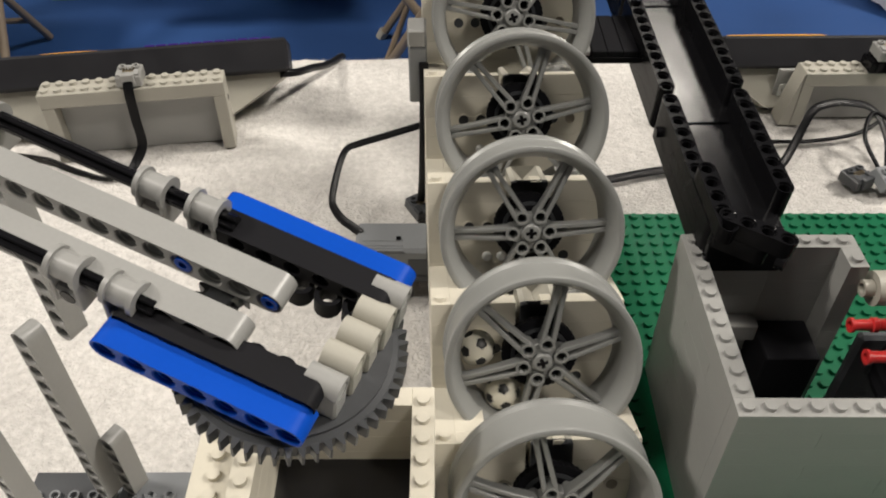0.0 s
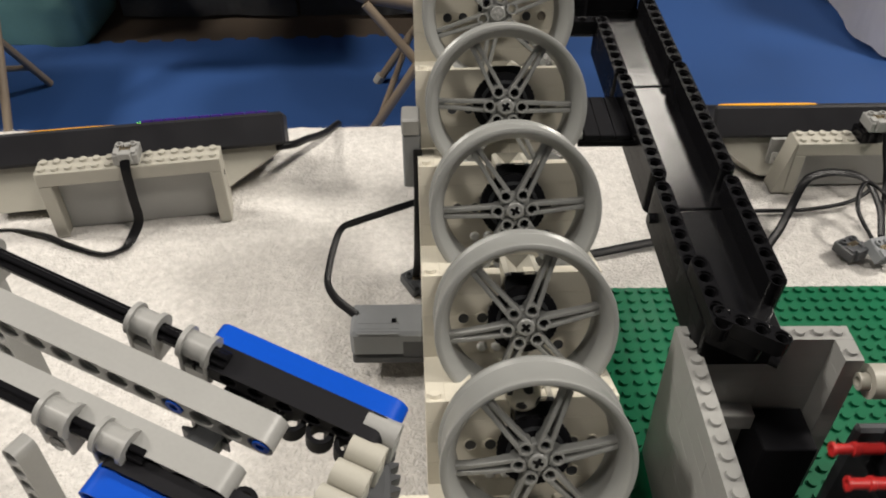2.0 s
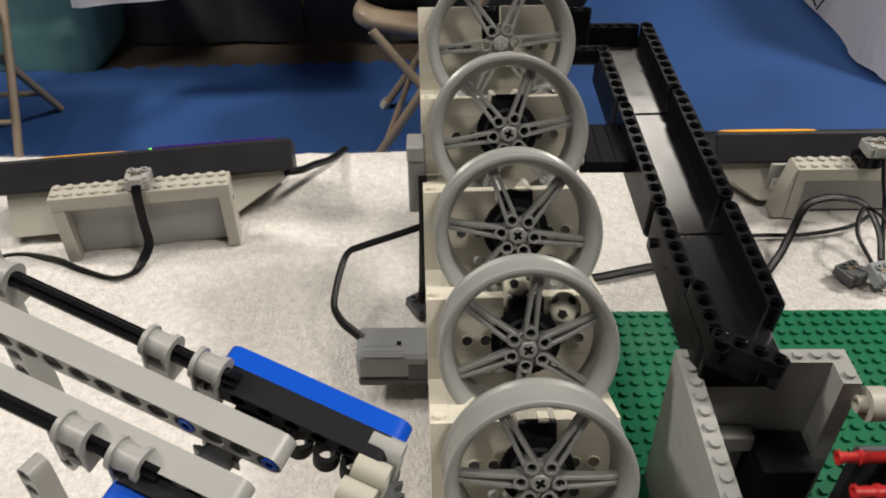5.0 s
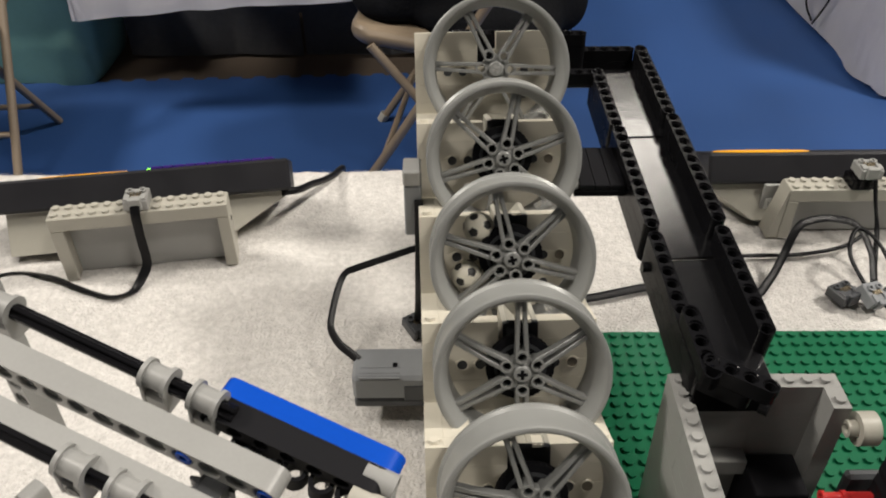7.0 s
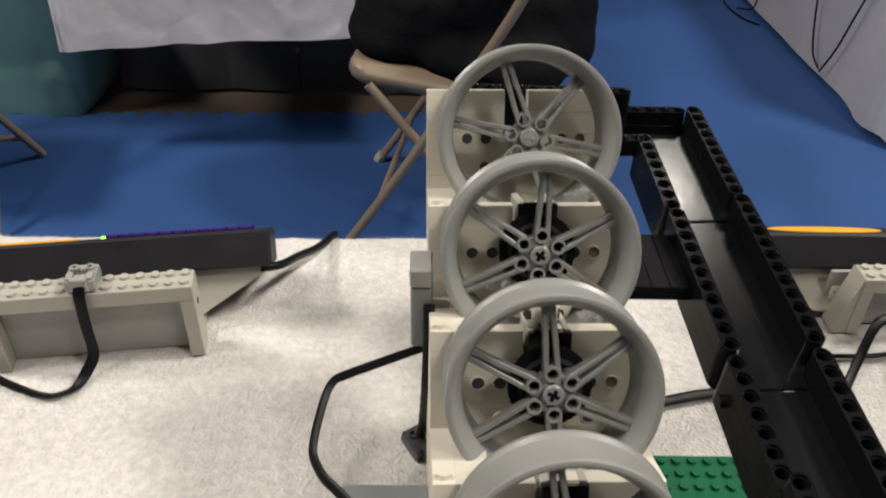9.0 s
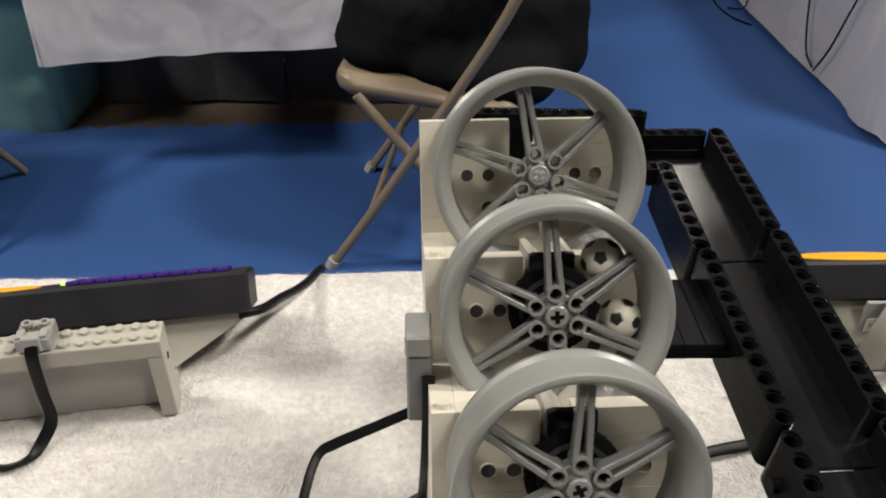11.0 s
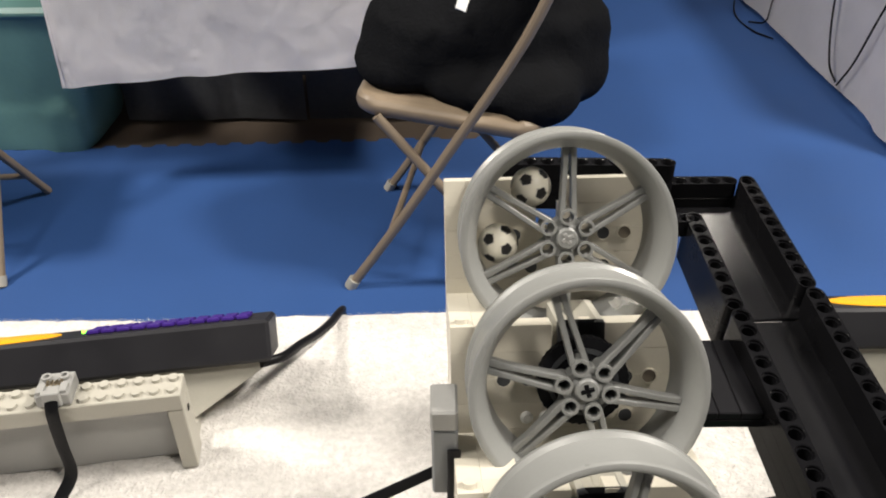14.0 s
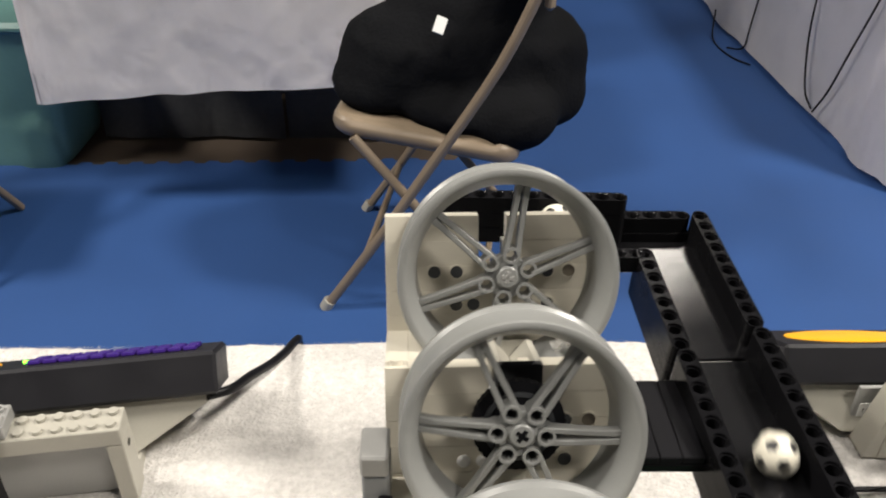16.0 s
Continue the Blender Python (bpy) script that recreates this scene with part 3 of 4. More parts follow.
def bin_walls():
    top = thing("ball_bin", "open grey brick bin with studded rim on the baseplate", "brick bin", m=pose(0.185, 0.2300, 0.0035, 0, 0, -0.5))
    H, L = 0.0905, 0.0945
    cache = {}

    def brick(a, b, c, d, z0, z1):
        key = (round(b - a, 4), round(d - c, 4), round(z1 - z0, 4))
        m = Matrix.Translation((a, c, z0))
        if key in cache:
            share("brick", cache[key], top, m)
        else:
            bm = bmesh.new()
            box(bm, 0.00002, key[0] - 0.00002, 0, key[1], 0.00001, key[2] - 0.00001, 0.00008)
            cache[key] = part("brick", bm, GREY, top, m=m)

    rows = 9
    rh = H / rows
    for r in range(rows):
        z0, z1 = r * rh, (r + 1) * rh
        o = 0.032 if r % 2 else 0.064
        brick(0, P, P, P + o - 0.008, z0, z1)
        brick(0, P, P + o - 0.008, L, z0, z1)
        brick(0, o, 0, P, z0, z1)
        brick(o, 0.112, 0, P, z0, z1)
        brick(P, P + 0.032, L - P, L, z0, z1)
        brick(P + 0.032, 0.074, L - P, L, z0, z1)
        brick(0.066, 0.074, L - 0.020, L - P, z0, z1)
    studs_on(top, GREY, [(0.004, 0.004 + k * (L - 0.008) / 11, H) for k in range(12)] + [(0.004 + P * k, 0.004, H) for k in range(1, 14)]
             + [(0.004 + P * k, L - 0.004, H) for k in range(1, 9)] + [(0.070, L - 0.0155, H)])
    bm = bmesh.new()
    box(bm, P, 0.066, P, L - P, 0.0, 0.003)
    part("inner_floor", bm, BLACKMATT, top)
    bm = bmesh.new()
    box(bm, 0.012, 0.040, L - 0.0165, L - 0.0085, 0.040, 0.0495, 0.0004)
    part("inner_ledge", bm, GREY, top)
    bm = bmesh.new()
    box(bm, 0.040, 0.064, L - 0.032, L - 0.009, 0.0035, 0.046, 0.0006)
    part("inner_motor", bm, BLACKMATT, top)


bin_walls()


# a chain lift with pairs of red pins, running in the x-z plane
LIFT_X, LIFT_Z, LIFT_R, LIFT_STEP, LIFT_PAIRS = 0.2875, 0.050, 0.0180, 0.0975, 4
LIFT_LOOP = LIFT_STEP * LIFT_PAIRS
LIFT_H = (LIFT_LOOP - 2 * math.pi * LIFT_R) / 2
# seconds at which one pair after the other passes the same height
LIFT_PASS = (-1.03, -0.03, 1.305, 2.145, 3.07, 4.03, 5.08, 6.14, 7.20, 8.23, 16.5)
lift_pins = []


def lift_run(t):
    """How far the chain has gone by t."""
    for k, (p, q) in enumerate(zip(LIFT_PASS, LIFT_PASS[1:])):
        if t <= q:
            far = 8 if q > 16 else 1
            return LIFT_STEP * (k - 1 + far * (t - p) / (q - p))
    return LIFT_STEP * 17


def lift_pose(u):
    """Pose of a chain link at u along the loop: up, over the top, down, round the foot."""
    u %= LIFT_LOOP
    arc = math.pi * LIFT_R
    if u < LIFT_H:
        return pose(LIFT_X - LIFT_R, 0, LIFT_Z + u)
    if u < LIFT_H + arc:
        f, z = (u - LIFT_H) / LIFT_R, LIFT_Z + LIFT_H
    elif u < 2 * LIFT_H + arc:
        return pose(LIFT_X + LIFT_R, 0, LIFT_Z + 2 * LIFT_H + arc - u, 0, 180, 0)
    else:
        f, z = math.pi + (u - 2 * LIFT_H - arc) / LIFT_R, LIFT_Z
    return pose(LIFT_X - LIFT_R * math.cos(f), 0, z + LIFT_R * math.sin(f), 0, math.degrees(f), 0)


def pin_lift():
    top = thing("pin_lift", "dark grey chain lift with pairs of red pins", "chain lift")
    # the running chain, as one belt of links
    bm = bmesh.new()
    n = 96
    rings = []
    for k in range(n):
        m = lift_pose(LIFT_LOOP * k / n)
        out = 0.0010 if k % 2 else 0.0004
        rings.append([bm.verts.new(m @ Vector((x, y, 0))) for x, y in ((-out, 0.262), (-out, 0.286), (0.0012, 0.286), (0.0012, 0.262))])
    for p, q in zip(rings, rings[1:] + rings[:1]):
        for k in range(4):
            bm.faces.new((p[k], p[(k + 1) % 4], q[(k + 1) % 4], q[k]))
    part("chain", bm, BLACKMATT, top, "black link chain", smooth=0)
    for z in (LIFT_Z, LIFT_Z + LIFT_H):
        bm = bmesh.new()
        gear_ring(bm, 0.003, 0.0150, 0.0166, 20, 0.2630, 0.2850, Matrix.Translation((LIFT_X, 0, z)) @ pose(0, 0, 0, -90, 0, 0))
        part("sprocket", bm, DARK, top)
    # side plates with rows of holes
    for y0, y1, high in ((0.2400, 0.2590, 0.052), (0.2895, 0.2947, 0.066)):
        bm = bmesh.new()
        box(bm, LIFT_X - (0.0350 if y0 < 0.25 else 0.0270), LIFT_X + 0.022, y0, y1, 0.0038, high, 0.0016)
        part("side_plate", bm, DARK, top)
        for x in (-0.014, -0.005, 0.004, 0.013):
            for z in (0.014, 0.028, 0.042):
                bm = bmesh.new()
                tube(bm, (LIFT_X + x, y0 - 0.0004, z), (LIFT_X + x, y0 + 0.001, z), 0.0030, 0.0022, 14)
                part("hole_rim", bm, DARK, top)
    bm = bmesh.new()
    box(bm, LIFT_X - 0.040, LIFT_X + 0.022, 0.2592, 0.2893, 0.0038, 0.0074, 0.0004)
    part("base_plate", bm, DARK, top)
    for k, (z, r) in enumerate(((0.085, 0.0075),)):
        bm = bmesh.new()
        y = 0.3005 - 0.002 * k
        tube(bm, (0.262, y, z), (0.270, y, z), r, r * 0.55, 22)
        tube(bm, (0.258, y, z), (0.262, y, z), r * 0.5, r * 0.3, 18)
        part("bush", bm, OLDGREY, top, "pale grey bush")
    first = None
    for pair in range(LIFT_PAIRS):
        for y in (0.2825, 0.2660):
            m = lift_pose(lift_run(0.0) - pair * LIFT_STEP + 0.030)
            if first is None:
                bm = bmesh.new()
                lathe(bm, [(0.0016, 0.0225), (0.0031, 0.0225), (0.0031, 0.0212), (0.0023, 0.0208), (0.0023, 0.0140), (0.0031, 0.0136), (0.0031, 0.0116), (0.0025, 0.0112), (0.0025, 0.0006), (0.0016, 0.0006)], 20, pose(0, 0, 0, 0, -90, 0), closed=True)
                first = part("pin", bm, RED, top, "red plastic pin", m=m @ Matrix.Translation((0, y, 0)))
                lift_pins.append((first, pair, y))
            else:
                pin = share("pin", first, top, m @ Matrix.Translation((0, y, 0)))
                pin["label"] = "red plastic pin"
                lift_pins.append((pin, pair, y))


pin_lift()


# ---- controllers on their stands ----
def controller(name, m, case, label, high=0.0555, legs=True, gap=0.044, wide=0.033, foot=0.0):
    """A stand whose long side is x; its studded top begins at y 0. case: the pose of the case's upper front right corner, or left corner, and the x of its ends from there."""
    top = thing(name, label, "speed controller", "speed controllers", m=m)

    def b(nm, x0, x1, y0, y1, z0, z1, mat, bevel=0.0005, mm=None, lab="", parent=None):
        bm = bmesh.new()
        box(bm, x0, x1, y0, y1, z0, z1, bevel, mm)
        return part(nm, bm, mat, parent or top, lab)

    b("stand_top", 0, 0.114, 0, 0.0158, high - 0.010, high, OLDGREY)
    for x in (0.0, 0.106):
        b("stand_leg", x, x + 0.008, 0, 0.0158, foot, high - 0.010, OLDGREY)
    b("back_wall", 0.008, 0.106, 0.010, 0.0158, foot, high - 0.010, GREY)
    for k in range(14):
        for j in range(2):
            if not (legs and k in (6, 7)):
                studs_on(top, OLDGREY, [(0.0043 + 0.0081 * k, 0.004 + P * j, high)])
    # black disc that stands for the shade inside a hole
    pin = bmesh.new()
    rod(pin, (0.1141, 0.008, high - 0.016), (0.1143, 0.008, high - 0.016), 0.002, 10)
    part("pin_hole", pin, BLACK, top)
    # the tilted case on a sloping bed
    mc, x0, x1, dial = case
    inv = m.inverted()
    c = inv @ mc
    body = b("case", x0, x1, 0.0, 0.046, -0.0225, 0.0, BOX, 0.0018, c)
    bm = bmesh.new()
    wedge = [(x0 + 0.03, -0.0226), (x1 - 0.003, -0.0226), (x1 - 0.003, -0.0250), (x1 - 0.048, -0.052), (x0 + 0.03, -0.052)]
    if not legs:
        wedge = [(x0 + 0.004, -0.0226), (x1, -0.0226), (x1, -0.050), (x0 + 0.036, -0.050), (x0 + 0.004, -0.026)]
    for y in (0.008, 0.030):
        bm.faces.new([bm.verts.new(c @ Vector((x, y, z))) for x, z in wedge])
    bm.verts.ensure_lookup_table()
    for k in range(5):
        bm.faces.new((bm.verts[k], bm.verts[(k + 1) % 5], bm.verts[5 + (k + 1) % 5], bm.verts[5 + k]))
    part("sloping_bed", bm, OLDGREY, top, smooth=0)
    if not legs:
        bm = bmesh.new()
        slant = [(-0.0005, high), (-0.0005, 0.0008), (-0.0085, 0.0008)]
        for y in (0.0002, 0.0156):
            bm.faces.new([bm.verts.new((x, y, z)) for x, z in slant])
        bm.verts.ensure_lookup_table()
        for k in range(3):
            bm.faces.new((bm.verts[k], bm.verts[(k + 1) % 3], bm.verts[3 + (k + 1) % 3], bm.verts[3 + k]))
        part("slanted_cheek", bm, OLDGREY, top, smooth=0)
        b("rear_panel", -0.010, 0.10, 0.0190, 0.0215, 0.0008, 0.034, GREY)
    for x in (0.012, 0.100):
        b("bed_post", x, x + 0.012, 0.017, 0.050, 0.0008, 0.012, OLDGREY)
    bm = bmesh.new()
    lathe(bm, [(0.0, 0.0009), (0.93, 0.0009), (1.0, 0.0005), (1.0, 0.0)], 40)
    bmesh.ops.scale(bm, vec=(wide, 0.0170, 1), verts=bm.verts)
    bmesh.ops.transform(bm, matrix=c @ Matrix.Translation((dial, 0.023, 0.0)), verts=bm.verts)
    part("dial", bm, YELLOW, body, "orange oval dial")
    for k in range(11):
        for y in (0.012, 0.025):
            bm = bmesh.new()
            box(bm, dial + gap + 0.005 + 0.0078 * k, dial + gap + 0.0115 + 0.0078 * k, y, y + 0.009, 0, 0.0022, 0.0005, c)
            part("slat", bm, PURPLE, body, "purple plastic slat")
    bm = bmesh.new()
    rod(bm, c @ Vector((dial + gap, 0.026, 0.0)), c @ Vector((dial + gap, 0.026, 0.0014)), 0.0013)
    part("lamp", bm, LED, body, "small green indicator light")
    return top


def plug(name, m, mat, label):
    top = thing(name, label, "cable plug", "cable plugs", m=m)
    bm = bmesh.new()
    box(bm, -0.0078, 0.0078, -0.0078, 0.0078, 0, 0.0075, 0.0006)
    box(bm, -0.0042, 0.0042, -0.0095, -0.006, 0.001, 0.0095, 0.0005)
    part("shell", bm, mat, top)
    bm = bmesh.new()
    for x in (-0.004, 0.004):
        tube(bm, (x, 0.0035, 0.0075), (x, 0.0035, 0.0093), 0.0024, 0.0014)
    for x in (-0.0052, 0.0052):
        box(bm, x - 0.0018, x + 0.0018, -0.0070, -0.0010, 0.0075, 0.0090, 0.0003)
    part("studs", bm, mat, top)
    bm = bmesh.new()
    for k in range(4):
        box(bm, -0.0036 + 0.002 * k, -0.0024 + 0.002 * k, -0.0015, 0.0015, 0.0075, 0.0086, 0.0)
    part("contacts", bm, material("metal_contact", (0.5, 0.42, 0.3), 0.3, 50, 0.1, 0.0, 300, 1.0), top)
    return top


LEFT_STAND = pose(-0.1685, 0.4955, 0.0006, 0, 0, 8.6)
RIGHT_STAND = pose(0.3310, 0.5450, 0.0006, 0, 0, 0.5)
LEFT_CASE = pose(-0.0225, 0.5640, 0.0602, -33, 0, 8.6)
RIGHT_CASE = pose(0.2800, 0.5766, 0.0540, -29, 0, 0.5)
controller("speed_controller", LEFT_STAND, (LEFT_CASE, -0.225, 0.0, -0.145), "black controller with orange dial on a grey brick stand", foot=0.0048)
controller("speed_controller", RIGHT_STAND, (RIGHT_CASE, 0.0, 0.255, 0.046), "black controller with yellow dial on a slanted grey stand", 0.042, False, 0.105, 0.036)
TAG = thing("number_tag", "small white paper tag with printed number 11", "tag", m=RIGHT_STAND @ pose(-0.0035, 0.0186, 0.018, 0, 0, 0))
bm = bmesh.new()
box(bm, -0.0036, 0.0036, -0.0003, 0.0003, -0.0048, 0.0048, 0.0001)
part("paper", bm, PAPER, TAG)
for x in (-0.0011, 0.0011):
    txt = bpy.data.curves.new("digit", "FONT")
    txt.body, txt.size, txt.align_x, txt.align_y = "1", 0.0042, "CENTER", "CENTER"
    txt.extrude = 0.00005
    txt.materials.append(INK)
    dig = new("digit", txt)
    dig.parent = TAG
    dig.matrix_basis = pose(x, -0.0004, 0.0, 90, 0, 0)
plug("cable_plug", LEFT_STAND @ pose(0.0570, 0.0085, 0.0562), GREY, "light grey cable plug on the brick stand")
plug("cable_plug", RIGHT_STAND @ pose(0.0505, 0.004, 0.0525), GREY, "light grey cable plug on a black connector")
plug("cable_plug", RIGHT_STAND @ pose(0.0485, 0.006, 0.0426), BLACK, "black connector under a grey plug")


# ---- motors ----
def motor(name, label, m, length):
    top = thing(name, label, "electric motor", "grey motors", m=m)
    bm = bmesh.new()
    box(bm, 0, length, -0.012, 0.012, 0.0062, 0.024, 0.002)
    for k in range(3):
        box(bm, 0.004, length - 0.014, -0.0124 + 0.004 * k, -0.0112 + 0.004 * k, 0.0238, 0.0243)
    part("body", bm, MID, top)
    bm = bmesh.new()
    box(bm, 0.0004, length, -0.0118, 0.0118, 0, 0.0063, 0.0012)
    part("lower_shell", bm, DARK, top, "dark grey lower shell")
    bm = bmesh.new()
    box(bm, length - 0.012, length + 0.001, -0.0124, 0.0124, 0.006, 0.018, 0.0006)
    part("front_collar", bm, DARK, top)
    bm = bmesh.new()
    box(bm, length - 0.018, length - 0.0155, -0.004, -0.001, 0.0238, 0.0246)
    part("vent", bm, BLACK, top)
    return top


motor("motor", "grey electric motor lying beside the white tower", pose(0.0365, 0.388, 0.0125, 0, 0, 0), 0.040)
MOTOR_UP = thing("motor", "upright grey motor block clipped to the tower's side", "electric motor", "grey motors")
for nm, b in (("cap", (0.0662, 0.0752, 0.4185, 0.4325, 0.1315, 0.1405)), ("body", (0.0665, 0.0754, 0.4190, 0.4330, 0.1000, 0.1313))):
    bm = bmesh.new()
    box(bm, *b, 0.0008)
    part(nm, bm, GREY if nm == "cap" else MID, MOTOR_UP)
plug("cable_plug", pose(0.070, 0.452, 0.001, 12, 0, 35), DARK, "dark grey cable plug lying on the fleece")
PLUG_R = pose(0.366, 0.473, 0.006, 25, 10, 25)
plug("cable_plug", PLUG_R, MID, "grey cable plug lying tilted on the fleece")
plug("cable_plug", pose(0.352, 0.478, 0.0015, 0, 0, 25), DARK, "dark grey cable plug lying on the fleece")


# ---- cables ----
def cable(label, points, wide=0.0062, thick=0.0010, up=(0, 0, 1)):
    bm = bmesh.new()
    strip(bm, points, wide, thick, up)
    return tagged(part("cable", bm, CABLE, smooth=60), label, "cable", "black cables")


lp = LEFT_STAND
cable("flat black ribbon cable hanging from the grey plug", [lp @ Vector((0.0568, -0.0005, 0.0615)), lp @ Vector((0.0566, -0.0040, 0.054)), lp @ Vector((0.0562, -0.0052, 0.036)), lp @ Vector((0.0558, -0.0058, 0.018)), (-0.1165, 0.4920, 0.0100), (-0.1205, 0.4850, 0.0064),
      (-0.1300, 0.4798, 0.0055), (-0.1420, 0.4810, 0.0058), (-0.1617, 0.4880, 0.0078), (-0.1807, 0.4970, 0.0085), (-0.215, 0.506, 0.004), (-0.250, 0.488, 0.002)], up=lambda t: (0.1, -1.0 if t < 0.3 else -1.0 + 1.5 * min(1, (t - 0.3) * 5), 0.02 if t < 0.3 else min(1, (t - 0.3) * 5)))
cable("black ribbon cable looping from the motor", [(0.0395, 0.3900, 0.0362), (0.0340, 0.3960, 0.0360), (0.0270, 0.4040, 0.0355), (0.0213, 0.4160, 0.0355), (0.0216, 0.4260, 0.0400), (0.0245, 0.4385, 0.0475), (0.0279, 0.4469, 0.0510), (0.0340, 0.4520, 0.0510), (0.0500, 0.4620, 0.0500), (0.0735, 0.4760, 0.0490)], 0.0050, 0.0010, up=lambda t: (-0.5, -0.6, 0.8))
cable("black ribbon cable hanging down the tower's side", [(0.0740, 0.4176, 0.124), (0.0740, 0.4172, 0.108), (0.0730, 0.425, 0.07), (0.0715, 0.442, 0.030), (0.070, 0.450, 0.010)], 0.0046, 0.0012, (0.0, -1, 0.0))
cable("round black power cord running off the table", [(-0.028, 0.556, 0.0365), (-0.018, 0.566, 0.032), (-0.012, 0.586, 0.0235), (-0.006, 0.606, 0.0140), (-0.001, 0.625, 0.0066), (0.0015, 0.6385, 0.0024), (0.003, 0.6490, -0.0022), (0.0015, 0.6565, -0.010), (0.002, 0.658, -0.022), (0.002, 0.659, -0.05), (0.002, 0.659, -0.12)], 0.0055, 0.0055)
cable("black ribbon cable passing under the chute", [(0.155, 0.470, 0.006), (0.185, 0.477, 0.004), (0.226, 0.488, 0.004), (0.262, 0.492, 0.004), (0.290, 0.477, 0.004), (0.3075, 0.492, 0.006), (0.3200, 0.508, 0.014), (0.3300, 0.520, 0.028), (0.3400, 0.5250, 0.031), (0.3560, 0.5290, 0.030), (0.3725, 0.5235, 0.028), (0.378, 0.505, 0.018), (0.374, 0.486, 0.010)], 0.0058, 0.0013, up=lambda t: (0.2, -0.5, 1))
cable("thin black cable lying across the fleece", [(0.24, 0.528, 0.003), (0.280, 0.522, 0.003), (0.310, 0.522, 0.003), (0.340, 0.523, 0.003), (0.372, 0.530, 0.004), (0.395, 0.544, 0.006)], 0.0032, 0.0026)
rp = RIGHT_STAND
cable("black cable hanging from the stacked plugs", [rp @ Vector((0.0525, -0.006, 0.054)), rp @ Vector((0.0545, -0.012, 0.040)), (0.389, 0.525, 0.022), (0.381, 0.500, 0.008), (0.376, 0.485, 0.006), (0.392, 0.472, 0.003), (0.415, 0.462, 0.003)], 0.0036, 0.0020)
cable("black cable looping beside the grey plug", [(0.366, 0.480, 0.010), (0.360, 0.500, 0.022), (0.372, 0.520, 0.028), (0.386, 0.512, 0.020), (0.388, 0.488, 0.010), (0.372, 0.470, 0.006), (0.392, 0.452, 0.004)], 0.0030, 0.0022)


# ---- cream hopper and arm in front ----
def hopper():
    top = thing("brick_hopper", "cream brick hopper with black lining below the arm", "brick hopper")
    cache = {}

    def brick(x0, x1, y0, y1, z0, z1):
        key = (round(x1 - x0, 4), round(y1 - y0, 4), round(z1 - z0, 4))
        m = Matrix.Translation((x0, y0, z0))
        if key in cache:
            return share("brick", cache[key], top, m)
        bm = bmesh.new()
        box(bm, 0.00003, key[0] - 0.00003, 0, key[1], 0.00002, key[2] - 0.00002, 0.00015)
        cache[key] = part("brick", bm, WHITE, top, m=m)

    z = 0.092
    r = 0
    while z > 0.002:
        z0 = max(0.0008, z - 0.0096)
        brick(0.072, 0.080, 0.150, 0.2445, z0, z)
        brick(0.013, 0.072, 0.2365, 0.2445, z0, z)
        brick(0.013, 0.021, 0.150, 0.2365, z0, z)
        if r > 0:
            brick(-0.003, 0.013, 0.150, 0.2445, z0, z)
        z -= 0.0096
        r += 1
    studs_on(top, WHITE, [(x, 0.1585 + P * k, z) for k in range(11) for x, z in ((0.076, 0.092), (0.017, 0.092), (0.005, 0.0824))] + [(0.028 + P * k, 0.2405, 0.092) for k in range(5)])
    bm = bmesh.new()
    box(bm, 0.021, 0.072, 0.15, 0.2365, 0.055, 0.058)
    part("lining", bm, BLACKTILE, top, "glossy black lining")


hopper()

ARM_U, ARM_W, ARM_N = Vector((0.9123, -0.3564, -0.2017)), Vector((-0.3356, -0.9329, 0.1307)), Vector((0.2347, 0.0516, 0.9707))
# arm space: x along the arm, y across it toward the tower, z out of it
MECH_FLAT = Matrix(((ARM_U.x, -ARM_W.x, ARM_N.x, 0.0059), (ARM_U.y, -ARM_W.y, ARM_N.y, 0.1830), (ARM_U.z, -ARM_W.z, ARM_N.z, 0.1872), (0, 0, 0, 1)))
MECH = MECH_FLAT @ Matrix.Translation((0, 3.8 * P, 0)) @ pose(0, 0, 0, 15, 0, 0) @ Matrix.Translation((0, -3.8 * P, 0))


